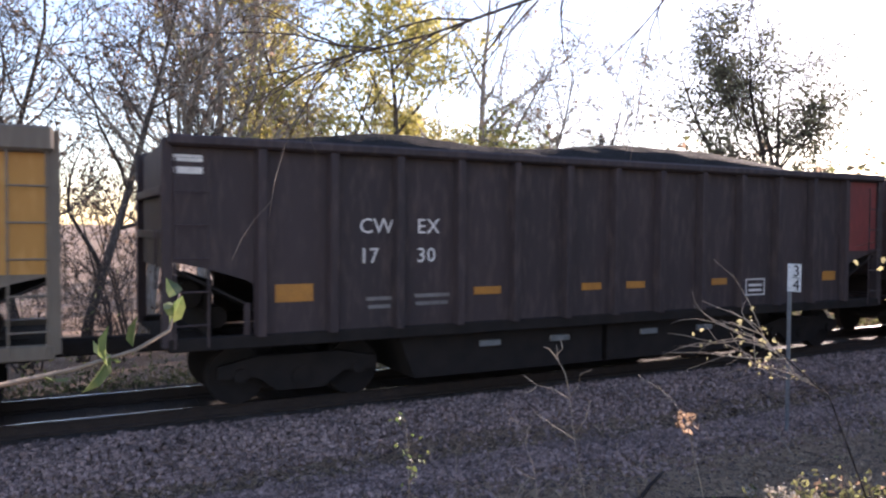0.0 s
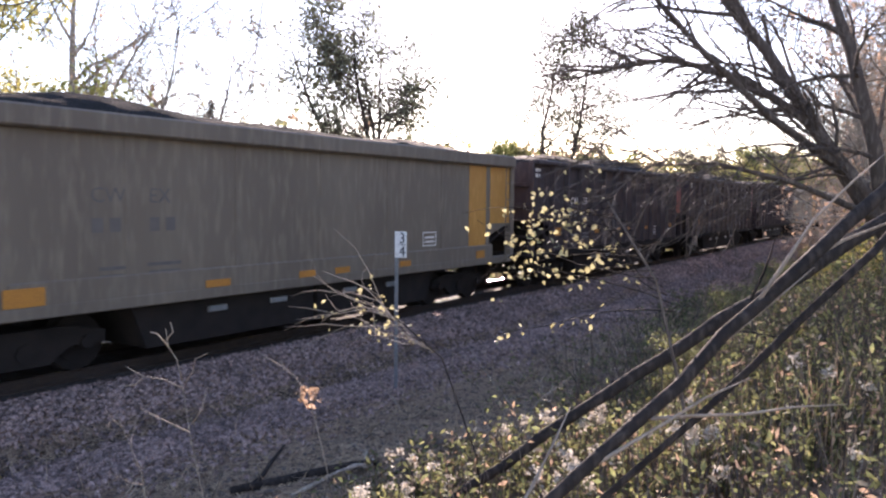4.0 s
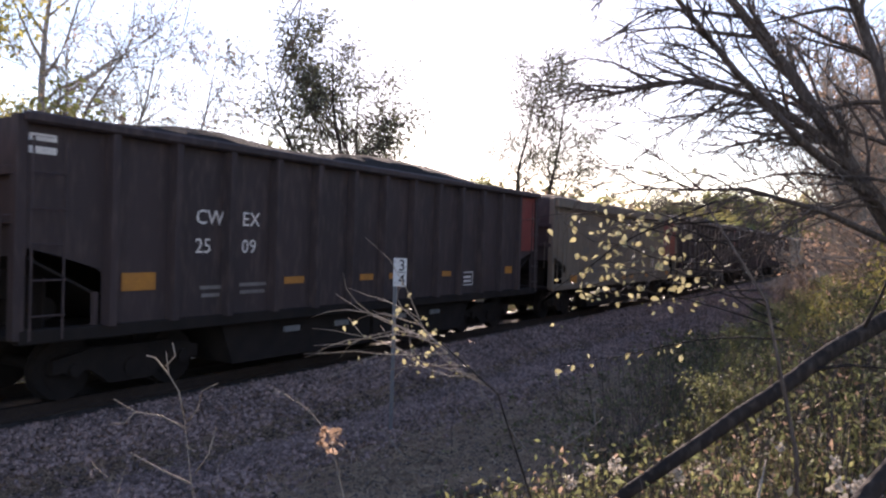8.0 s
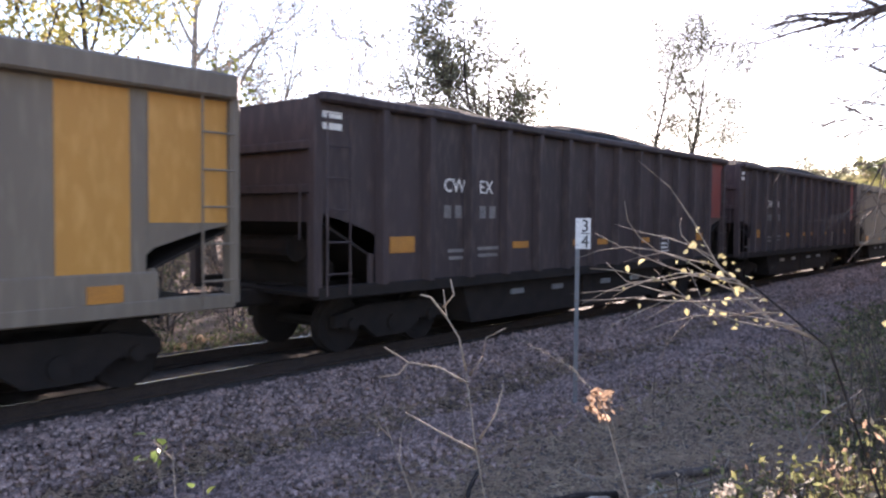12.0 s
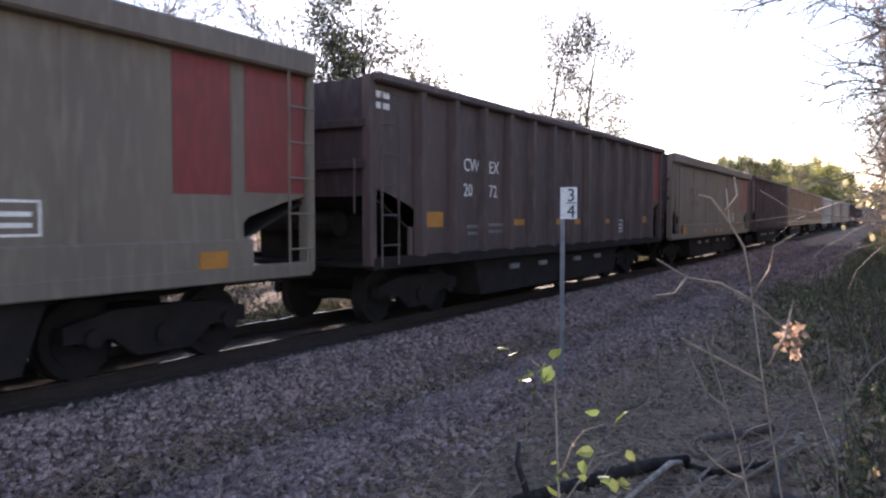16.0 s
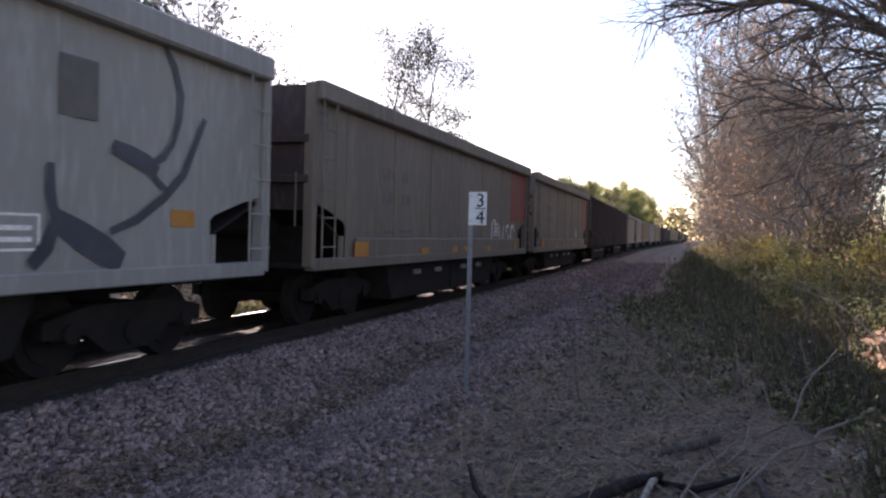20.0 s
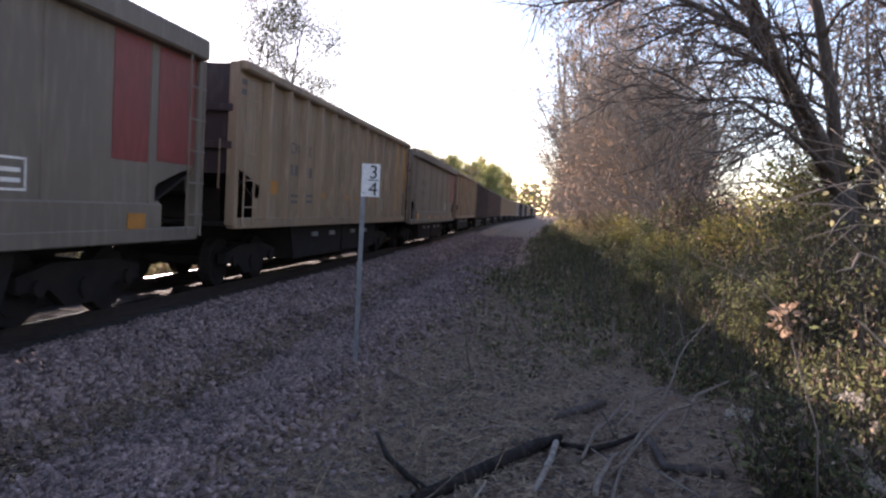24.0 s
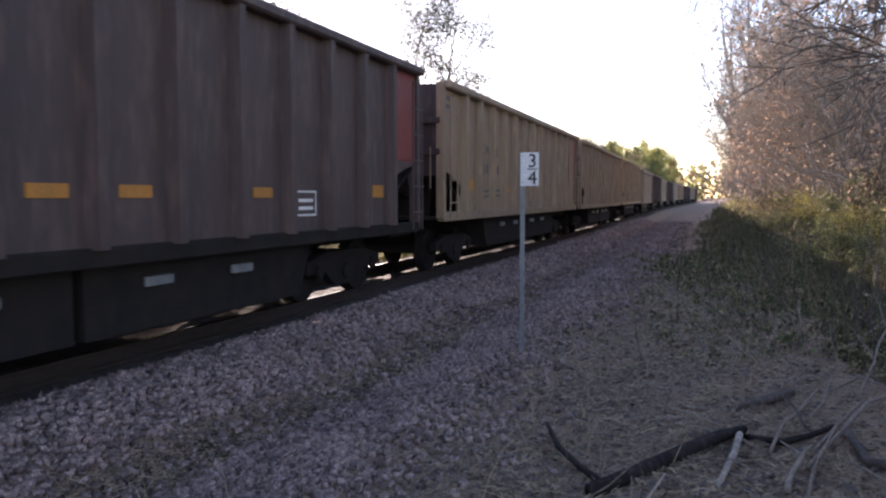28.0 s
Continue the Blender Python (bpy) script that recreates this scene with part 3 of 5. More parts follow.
white_car = cars[30]
for points, width in strokes:
    part("paint_stroke", ribbon(points, width, 1.5325), "graffiti", white_car, "black spray-painted stroke")
part("paint_patch", Shape().box(1.53, 1.5335, 4.04, 4.5, 2.54, 3.1), "dark_stencil", white_car, "dark square paint patch")
for points, width in (([(3.0, 1.35), (3.05, 1.9)], 0.1), (arc(3.2, 1.75, 0.25, 0.2, 100, -60), 0.08), ([(3.9, 1.8), (3.95, 1.4), (4.3, 1.4), (4.35, 1.8)], 0.09), (arc(4.9, 1.7, 0.2, 0.12, 40, 230), 0.09),
                      (arc(4.85, 1.45, 0.2, 0.13, 60, -150), 0.09), (arc(5.5, 1.6, 0.22, 0.24, 10, 300), 0.09)):
    part("paint_stroke", ribbon(points, width, 1.5325), "stencil", cars[31], "white spray-painted squiggle")

# ---------------------------------------------------------------- milepost sign
SIGN = (4.26, 9.715)
SIGN_TOP, SIGN_BASE, SIGN_H, SIGN_W = 2.085, -0.44, 0.415, 0.235


def build_sign():
    x, y = SIGN
    t = thing("milepost_sign", "white rectangular three-quarter mile sign on a grey steel post", "sign")
    t.matrix_world = pose(x, y, 0)
    part("post", Shape().prism([(-0.03, 0.0), (-0.022, 0.03), (-0.012, 0.008), (0.012, 0.008), (0.022, 0.03), (0.03, 0.0)], "z", SIGN_BASE - 0.2, SIGN_TOP - 0.05), "galvanised", t)
    part("plate", Shape().box(-0.03, SIGN_W - 0.03, -0.006, -0.001, SIGN_TOP - SIGN_H, SIGN_TOP, 0.001), "sign_white", t)
    lettering("digit", "3", 0.24, "sign_black", t, pose(0.065, -0.009, SIGN_TOP - 0.185, 90, 0, 0))
    lettering("digit", "4", 0.24, "sign_black", t, pose(0.065, -0.009, SIGN_TOP - 0.395, 90, 0, 0))
    part("bar", Shape().box(0.06, 0.185, -0.01, -0.006, SIGN_TOP - 0.212, SIGN_TOP - 0.2), "sign_black", t)
    for z in (SIGN_TOP - 0.05, SIGN_TOP - SIGN_H + 0.05):
        part("bolt", Shape().prism([(0.008 * math.cos(a), z + 0.008 * math.sin(a)) for a in np.arange(0, 6.2, 1.05)], "y", -0.012, -0.004), "galvanised", t)
    return t


build_sign()


# ---------------------------------------------------------------- trees and shrubs
def curved(rng, start, way, length, bend, steps, rise=0.0):
    """Points along a wandering line."""
    pts, d = [Vector(start)], Vector(way).normalized()
    for _ in range(steps):
        d = (d + Vector((rng.gauss(0, bend), rng.gauss(0, bend), rng.gauss(0, bend) + rise))).normalized()
        pts.append(pts[-1] + d * (length / steps))
    return pts


def along(pts, t):
    k = t * (len(pts) - 1)
    i = min(int(k), len(pts) - 2)
    return pts[i].lerp(pts[i + 1], k - i), (pts[i + 1] - pts[i]).normalized()


def sprout(rng, way, angle):
    side = way.cross(Vector((rng.gauss(0, 1), rng.gauss(0, 1), rng.gauss(0, 1)))).normalized()
    return way * math.cos(angle) + side * math.sin(angle)


def build_tree(label, height, radius, counts, leaves, leaf_size, leaf_mat, bark, seed, name="tree", category="tree", lean=(0, 0), stems=1, low=0.25,
               spread=0.42, rise=0.06, clump=0.25, twig_r=0.006, fork=0.16):
    """A tree with trunk, limbs and twigs as tapered tubes and a crown of single leaves."""
    rng = random.Random(seed)
    nr = np.random.default_rng(seed)
    t = thing(name, label, category)
    limbs, twigs, tips = Shape(), Shape(), []
    for stem in range(stems):
        out = Vector((lean[0] + rng.gauss(0, 0.07 + fork * (stems > 1)), lean[1] + rng.gauss(0, 0.07 + fork * (stems > 1)), 1))
        h = height * rng.uniform(0.85, 1.0)
        trunk = curved(rng, (rng.uniform(-0.3, 0.3) * (stems > 1), rng.uniform(-0.3, 0.3) * (stems > 1), -0.3), out, h, 0.09, 9, 0.05)
        bole = Shape() if name == "tree" else limbs
        bole.tube(trunk, [radius * (1.25 if i == 0 else 1) * (1 - 0.9 * i / 9) for i in range(10)], 8 if name == "tree" else 5)
        if name == "tree":
            part("trunk", bole, bark, t, smooth=True)
        for i in range(counts[0]):
            u = low + (0.97 - low) * (i + rng.random()) / counts[0]
            p, w = along(trunk, u)
            r1 = radius * (1 - 0.9 * u) * 0.6
            l1 = height * spread * (1.15 - 0.7 * u) * rng.uniform(0.7, 1.2)
            b1 = curved(rng, p, sprout(rng, w, rng.uniform(0.6, 1.15)), l1, 0.16, 6, rise)
            limbs.tube(b1, [r1 * (1 - 0.85 * k / 6) for k in range(7)], 5, False)
            for j in range(counts[1]):
                u2 = 0.2 + 0.8 * (j + rng.random()) / counts[1]
                p2, w2 = along(b1, u2)
                l2 = l1 * 0.5 * (1.2 - 0.6 * u2) * rng.uniform(0.6, 1.2)
                b2 = curved(rng, p2, sprout(rng, w2, rng.uniform(0.5, 1.0)), l2, 0.2, 4, rise)
                r2 = max(r1 * 0.35 * (1 - 0.5 * u2), twig_r)
                twigs.tube(b2, [r2 * (1 - 0.75 * k / 4) for k in range(5)], 3, False)
                tips.append((b2[-1], l2))
                for _ in range(counts[2]):
                    p3, w3 = along(b2, rng.uniform(0.15, 1.0))
                    l3 = l2 * rng.uniform(0.3, 0.7)
                    b3 = curved(rng, p3, sprout(rng, w3, rng.uniform(0.4, 0.9)), l3, 0.2, 2, rise)
                    twigs.tube(b3, [twig_r, twig_r * 0.7, twig_r * 0.35], 3, False)
                    tips.append((b3[-1], l3))
                    tips.append((b3[1], l3))
    part("branchwork", limbs, bark, t, smooth=True, kind="stuff")
    part("twig_tangle", twigs, bark, t, kind="stuff")
    if leaves:
        pick = nr.integers(0, len(tips), leaves)
        base = np.array([tips[k][0][:] for k in pick])
        base += nr.normal(size=base.shape) * clump * np.array([1, 1, 0.8])
        v, f = leaf_arrays(base, leaf_size, nr)
        part("crown", mesh_from_arrays("crown", v, f, leaf_mat), leaf_mat, t, kind="stuff")
    return t


def plant(template, x, y, turn, scale, sink=0.0):
    m = pose(x, y, ground_z(x, y) - sink, 0, 0, turn)
    ob = copy_thing(template, m)
    ob.scale = (scale, scale, scale)
    return ob


def woods_edge(y):
    """Where the weeds begin beside the path."""
    for (y0, x0), (y1, x1) in zip(EDGE, EDGE[1:]):
        if y <= y1:
            return x0 + (x1 - x0) * max(y - y0, 0) / (y1 - y0)
    return EDGE[-1][1]


EDGE = [(0, 7.9), (5.6, 8.0), (6.4, 8.9), (8.0, 8.6), (12, 7.7), (25, 6.3), (60, 5.5), (400, 5.2)]


def settle(template, x, y, turn=0):
    """Put the template itself down as the first of its kind."""
    template.matrix_world = pose(x, y, ground_z(x, y), 0, 0, turn)
    return template


bare = build_tree("tall bare grey tree with fine twigs", 12, 0.16, (15, 7, 5), 1400, 0.1, "leaf_rust", "pale_bark", 11, twig_r=0.014)
bare2 = build_tree("slender bare tree with a few withered leaves", 11, 0.12, (14, 7, 5), 1800, 0.1, "leaf_rust", "bark", 12, low=0.2, spread=0.34, twig_r=0.013)
yellow = build_tree("autumn tree with yellow leaves", 11.5, 0.17, (14, 7, 4), 11000, 0.19, "leaf_yellow", "bark", 13, stems=2, twig_r=0.013)
dark = build_tree("broad round tree with olive-green leaves and several stems", 17.0, 0.26, (14, 9, 5), 15000, 0.25, "leaf_dark", "dark_bark", 14, stems=4, low=0.28, spread=0.4, clump=0.55, twig_r=0.02, fork=0.17, rise=0.0)
sparse = build_tree("tall narrow tree with thin grey-green foliage", 19.5, 0.24, (14, 8, 6), 15000, 0.2, "leaf_dark", "dark_bark", 15, stems=2, low=0.2, spread=0.34, clump=0.6, rise=0.04, twig_r=0.021, fork=0.13)
green = build_tree("round tree with yellow-green leaves", 9, 0.18, (12, 7, 3), 8000, 0.25, "leaf_green", "bark", 16, stems=2, low=0.08, twig_r=0.014)
rust = build_tree("edge-of-woods tree with fine grey-brown twigs and some withered leaves", 9, 0.1, (12, 7, 4), 1500, 0.13, "leaf_rust", "pale_bark", 17, stems=3, low=0.1, spread=0.42, twig_r=0.012)
scrub = build_tree("tangled leafless thicket shrub", 4.2, 0.045, (8, 6, 4), 1400, 0.09, "leaf_rust", "bark", 18, "shrub", "shrub", stems=5, low=0.05, spread=0.5, twig_r=0.008)
bush = build_tree("green leafy trackside bush", 2.6, 0.03, (7, 5, 3), 3200, 0.1, "weed_green", "dry_twig", 19, "bush", "bush", stems=5, low=0.05, spread=0.5, clump=0.16)

golden = build_tree("low sunlit bush with yellowing leaves at the edge of the woods", 2.4, 0.03, (7, 5, 3), 2600, 0.1, "gold_leaf", "dry_twig", 20, "bush", "bush", stems=5, low=0.05, spread=0.55, clump=0.18)
rng = random.Random(5)
# beyond the train, near to far
settle(yellow, -13.5, 10.6, 200)
yellow.scale = (1.15, 1.15, 1.15)
settle(dark, -20.6, 39.5, 195)
settle(sparse, -16.9, 57.8, 70)
plant(dark, -15.4, 98, 130, 0.62)
plant(green, -15.5, 148, 40, 1.55)
for x, y, s in ((-10, 0.6, 1.2), (-11, 2.2, 1.25), (-13, 4.0, 1.15), (-10.5, 5.4, 1.0), (-18, 3, 1.2), (-14, -1.5, 1.2), (-12, -5, 1), (-15, -9, 1.1), (-12, -14, 1), (-21, 12, 1),
                (-12.5, 15.8, 0.8), (-13, 17, 0.75), (-14, 18.2, 0.98), (-15, 20.5, 0.7), (-24, 5, 1.2), (-10, 3.4, 0.9), (-9.5, -0.6, 1.1)):
    plant(rng.choice((bare, bare2)), x, y, rng.uniform(0, 360), s)
plant(bare, -15.0, 16.6, 30, 1.45)
plant(bare2, -13.4, 18.7, 200, 1.0)
settle(bare, -13, -3, 15)
settle(bare2, -11.5, 4.8, 75)
for x, y, s in ((-17, 13.5, 0.85), (-24, 20, 0.75), (-22, 28, 0.68), (-26, 10, 0.9), (-20, 44, 0.55), (-30, 36, 0.6)):
    plant(yellow, x, y, rng.uniform(0, 360), s)
for x, y, s in ((-17, 38, 0.62), (-21, 46, 0.7), (-14, 43, 0.5), (-24, 60, 0.9), (-21, 70, 0.8), (-27, 80, 1.0), (-20, 90, 0.85), (-30, 98, 1.2), (-23, 110, 1.1), (-32, 122, 1.3),
                (-24, 132, 1.1), (-28, 148, 1.5), (-23, 162, 1.3), (-34, 170, 1.7), (-26, 186, 1.4), (-22, 205, 1.4), (-30, 222, 1.8), (-22, 245, 1.5), (-26, 270, 1.8), (-19, 300, 1.6),
                (-22, 155, 1.75), (-12.5, 142, 1.4), (-11.5, 152, 1.55), (-16, 118, 1.2), (-13, 100, 0.95), (-14, 172, 1.6), (-12, 200, 1.7), (-14, 232, 1.9), (-12, 262, 2.0), (-15, 310, 2.2), (-24, 340, 2.0), (-17, 380, 1.8), (-22, 420, 2.2), (14, 340, 1.6), (12, 390, 1.6), (16, 440, 2.0)):
    plant(rng.choice((green, green, rust, bare2)), x, y, rng.uniform(0, 360), s * rng.uniform(0.85, 1.05))
settle(green, -20, 57, 0)
line_rng = random.Random(83)
for k in range(32):
    y = 64 + k * 6.5 + line_rng.uniform(-2, 2)
    plant(line_rng.choice((green, yellow, green, yellow, rust)), -9.5 - line_rng.uniform(0.5, 9) - y * 0.02, y, line_rng.uniform(0, 360), (y * 0.052 + 1.2) / 9 * line_rng.uniform(0.8, 1.15))
for k in range(22):
    plant(rng.choice((scrub, bush, bush)), rng.uniform(-9.5, -6.5), -16 + k * 2.6 + rng.uniform(-1, 1), rng.uniform(0, 360), rng.uniform(0.6, 0.95))
    plant(rng.choice((scrub, bush, scrub)), rng.uniform(-15, -10), -16 + k * 3.4 + rng.uniform(-1, 1), rng.uniform(0, 360), rng.uniform(0.9, 1.3))
def conifer(x, y, height):
    """A narrow spruce: a straight trunk with tiers of drooping needle sprays."""
    q = random.Random(77)
    nq = np.random.default_rng(77)
    t = thing("conifer", "dark narrow spruce standing beyond the field", "tree", at=pose(x, y, ground_z(x, y)))
    part("trunk", Shape().tube([(0, 0, -0.3), (0, 0, height)], [0.16, 0.02], 7), "bark", t)
    limbs, at = Shape(), []
    for k in range(70):
        z = height * (0.12 + 0.86 * k / 70)
        a, l = q.uniform(0, 6.28), (height - z) * 0.2 * q.uniform(0.7, 1.15) + 0.12
        tip = Vector((math.cos(a) * l, math.sin(a) * l, z - 0.25 * l))
        limbs.tube([(0, 0, z), tip], [0.025, 0.008], 3, False)
        at += [Vector((0, 0, z)).lerp(tip, u) for u in np.linspace(0.15, 1.0, 26)]
    part("branchwork", limbs, "bark", t, kind="stuff")
    at = np.array([p[:] for p in at]) + nq.normal(size=(len(at), 3)) * 0.08
    v, f = leaf_arrays(at, 0.26, nq, 0.5, 0.3)
    part("crown", mesh_from_arrays("crown", v, f, "needles"), "needles", t, kind="stuff")


conifer(-30, 34, 10.3)
# the woods beside the path
settle(rust, 13.6, 19, 20)
settle(scrub, 12.4, 13.5, 0)
settle(bush, 11.6, 14.5, 0)
settle(golden, 11.2, 15.5, 0)
edge_rng = random.Random(61)
for k in range(9):
    y = 25 + k * 2.3
    plant(rust, woods_edge(y) + edge_rng.uniform(2.6, 4.6), y, edge_rng.uniform(0, 360), edge_rng.uniform(0.7, 1.0))
for k in range(24):
    y = 13.5 + k * 2.1 + edge_rng.uniform(-0.6, 0.6)
    plant(golden if k % 4 else bush, woods_edge(y) + edge_rng.uniform(1.6, 3.4), y, edge_rng.uniform(0, 360), edge_rng.uniform(0.45, 0.8))
y = 15.0
while y < 300:
    gap = 3.4 + y * 0.05
    edge = max(woods_edge(y) + 2.4, 8.4 if y > 24 else 10.0)
    if y > 34 or (y > 23 and rng.random() < 0.6):
        plant(rng.choice((rust, rust, rust, bare2)), edge + rng.uniform(0.3, 2.4), y + rng.uniform(-1, 1), rng.uniform(0, 360), rng.uniform(0.75, 1.05))
    if y > 55:
        plant(rng.choice((rust, bare, bare2, yellow)), edge + rng.uniform(4, 8), y + rng.uniform(-1, 1), rng.uniform(0, 360), rng.uniform(0.8, 1.1))
    elif rng.random() < 0.5:
        plant(rng.choice((scrub, bush, bush)), edge + rng.uniform(-1.0, 1.5), y + rng.uniform(-1, 1), rng.uniform(0, 360), rng.uniform(0.45, 0.75))
    y += gap
for k in range(13):
    y = 20 + k * 2.6
    plant(rng.choice((rust, bush, scrub, bush)), max(woods_edge(y) + 2.6, 9.4) + rng.uniform(0.4, 2.2), y, rng.uniform(0, 360), rng.uniform(0.5, 0.8))
for k in range(8):
    y = 24 + k * 2.4
    plant(rust, max(woods_edge(y) + 2.5, 9.2) + rng.uniform(0.3, 2.2), y, rng.uniform(0, 360), rng.uniform(0.45, 0.7))
for k in range(12):
    y = 34 + k * 5.5
    plant(rng.choice((rust, bare2, bare)), woods_edge(y) + rng.uniform(2.2, 3.6), y, rng.uniform(0, 360), rng.uniform(1.15, 1.45))
for k in range(26):
    y = 9.5 + k * 1.6
    plant(bush, woods_edge(y) + rng.uniform(0.5, 2.2), y + rng.uniform(-0.8, 0.8), rng.uniform(0, 360), rng.uniform(0.2, 0.5))
for x, y, s in ((12.6, 12.2, 0.55), (14.5, 11, 0.6), (13.2, 9.0, 0.5), (16, 14, 0.8)):
    plant(bare2, x, y, rng.uniform(0, 360), s)
for x, y, s in ((12.4, 8.2, 0.4), (13.6, 10.4, 0.5), (11.8, 15.8, 0.55), (15, 8, 0.7)):
    plant(rng.choice((scrub, bush)), x, y, rng.uniform(0, 360), s)
for k in range(3):
    plant(rng.choice((rust, bare)), rng.uniform(19, 26), -14 + k * 8, rng.uniform(0, 360), rng.uniform(0.7, 0.9))
for x, y in ((6, -22), (10, -26), (-8, -40), (14, -22), (4, -34), (18, -28)):
    plant(rng.choice((rust, bare)), x, y, rng.uniform(0, 360), rng.uniform(0.8, 1.1))

# the leaning old tree by the path: stout limbs that arch over towards the track
old = thing("leaning_tree", "old leaning tree with dark arching limbs and drooping twigs", "tree", at=pose(0, 0, 0))
def wider(points):
    """The tree's lines, drawn out from the path's end."""
    return [Vector((6.64, 0.3, 1.56)).lerp(Vector(p), 1.12) for p in points]


part("trunk", Shape().tube(wider([(10.75, 11.7, 0.2), (10.68, 11.5, 0.9), (10.6, 11.35, 1.5), (10.45, 11.2, 2.1)]), [0.3, 0.25, 0.22, 0.17], 10), "bark", old, smooth=True)
arms = [([(10.5, 11.25, 1.8), (10.1, 11.0, 2.7), (9.5, 10.7, 3.5), (8.8, 10.4, 4.05), (7.9, 10.1, 4.35), (7.0, 9.8, 4.2)], 0.12, 9),
        ([(10.5, 11.25, 1.9), (9.75, 11.0, 3.1), (8.95, 10.8, 4.45), (8.0, 10.5, 5.75), (7.2, 10.2, 6.7)], 0.16, 9),
        ([(10.4, 11.2, 2.0), (10.2, 11.1, 3.2), (9.9, 11.0, 4.4), (9.45, 10.9, 5.7), (9.0, 10.8, 7.4)], 0.15, 8),
        ([(10.6, 11.3, 1.7), (11.1, 11.2, 3.0), (11.5, 11.3, 4.6), (11.7, 11.2, 6.4), (11.8, 11.2, 8.0)], 0.15, 8),
        ([(10.7, 11.4, 1.3), (11.5, 11.3, 2.3), (12.3, 11.2, 3.9), (12.7, 11.0, 5.6), (13.2, 11.0, 7.2)], 0.13, 8),
        ([(9.9, 10.9, 2.9), (9.2, 10.0, 3.5), (8.6, 9.2, 4.2), (8.1, 8.4, 4.9), (7.7, 7.7, 5.3)], 0.085, 8),
        ([(10.3, 11.1, 2.3), (9.4, 10.2, 2.75), (8.7, 9.4, 2.95), (8.0, 8.9, 2.9)], 0.06, 6)]
twigs = Shape()
for pts, r0, n in arms:
    pts = wider(pts)
    part("limb", Shape().tube(pts, [r0 * 0.86 * (1 - 0.8 * k / (len(pts) - 1)) for k in range(len(pts))], 8), "bark", old, smooth=True)
    for k in range(n * 3):
        u = 0.2 + 0.8 * (k + rng.random()) / (n * 3)
        p, w = along(pts, u)
        l1 = rng.uniform(0.9, 2.0) * (1.2 - 0.4 * u)
        b1 = curved(rng, p, sprout(rng, w, rng.uniform(0.4, 0.9)) + Vector((-0.25, -0.1, -0.1)), l1, 0.14, 5, -0.05)
        twigs.tube(b1, [r0 * 0.24 * (1 - 0.7 * q / 5) for q in range(6)], 5, False)
        for _ in range(7):
            p2, w2 = along(b1, rng.uniform(0.15, 1))
            b2 = curved(rng, p2, sprout(rng, w2, rng.uniform(0.4, 0.9)), rng.uniform(0.35, 0.9), 0.16, 3, -0.05)
            twigs.tube(b2, [0.011, 0.008, 0.006, 0.003], 3, False)
            for _ in range(3):
                p3, w3 = along(b2, rng.uniform(0.2, 1))
                twigs.tube(curved(rng, p3, sprout(rng, w3, 0.6), rng.uniform(0.15, 0.4), 0.15, 2, -0.05), [0.006, 0.005, 0.003], 3, False)
part("twig_tangle", twigs, "bark", old, kind="stuff")

def crooked(points, amount, seed):
    """A line with kinks between its points."""
    r = random.Random(seed)
    out = []
    for a, b in zip(points, points[1:]):
        out += [a] + [a.lerp(b, u) + Vector((r.gauss(0, amount), r.gauss(0, amount), r.gauss(0, amount))) for u in (0.33, 0.67)]
    return out + [points[-1]]


def taper(radii, n):
    """Radii spread evenly over n points."""
    return [float(v) for v in np.interp(np.linspace(0, 1, n), np.linspace(0, 1, len(radii)), radii)]


log = thing("fallen_limb", "thick dark dead limb leaning down to the ground", "branch")
lean_line = [Vector(p) for p in ((8.75, 3.42, 0.2), (9.2, 3.97, 0.8), (9.72, 4.58, 1.26), (10.1, 5.04, 1.57), (10.5, 5.52, 1.9), (11.3, 6.48, 2.53), (12.2, 7.55, 3.24), (13.3, 8.85, 4.1), (14.0, 9.5, 4.8))]
lean_line = crooked(lean_line, 0.012, 9)
part("stem", Shape().tube(lean_line, taper([0.02, 0.03, 0.037, 0.042, 0.048, 0.055, 0.062, 0.075, 0.085], len(lean_line)), 9), "dark_bark", log, smooth=True)
part("stump", Shape().tube([(14.15, 9.75, 0.3), (14.1, 9.65, 2.2), (14.0, 9.5, 4.8), (13.7, 9.2, 6.6)], [0.2, 0.17, 0.14, 0.06], 9), "dark_bark", log, smooth=True)
second = [Vector(p) for p in ((9.72, 1.15, 0.42), (10.33, 2.25, 1.3), (10.68, 2.85, 1.75), (11.02, 3.45, 2.2), (11.4, 4.15, 2.68), (12.1, 5.6, 3.6), (13.8, 9.3, 5.9))]
second = crooked(second, 0.014, 6)
part("side_stem", Shape().tube(second, taper([0.016, 0.023, 0.026, 0.029, 0.033, 0.04, 0.05], len(second)), 7), "dark_bark", log, smooth=True)
third = [Vector(p) for p in ((9.85, 2.42, 0.42), (10.2, 2.76, 1.03), (10.8, 3.25, 1.7), (11.37, 3.79, 2.39), (12.1, 5.5, 3.5))]
third = crooked(third, 0.014, 5)
part("side_stem", Shape().tube(third, taper([0.011, 0.014, 0.016, 0.018, 0.02], len(third)), 7), "dark_bark", log, smooth=True)
for k in range(8):
    p, w = along(second, 0.2 + 0.07 * k)
    part("side_branch", Shape().tube(curved(rng, p, w + Vector((rng.uniform(-0.5, 0.5), rng.uniform(-0.5, 0.4), rng.uniform(-0.2, 0.3))), rng.uniform(0.4, 1.0), 0.1, 4), [0.01, 0.008, 0.006, 0.005, 0.002], 5),
         "dry_twig", log, smooth=True)
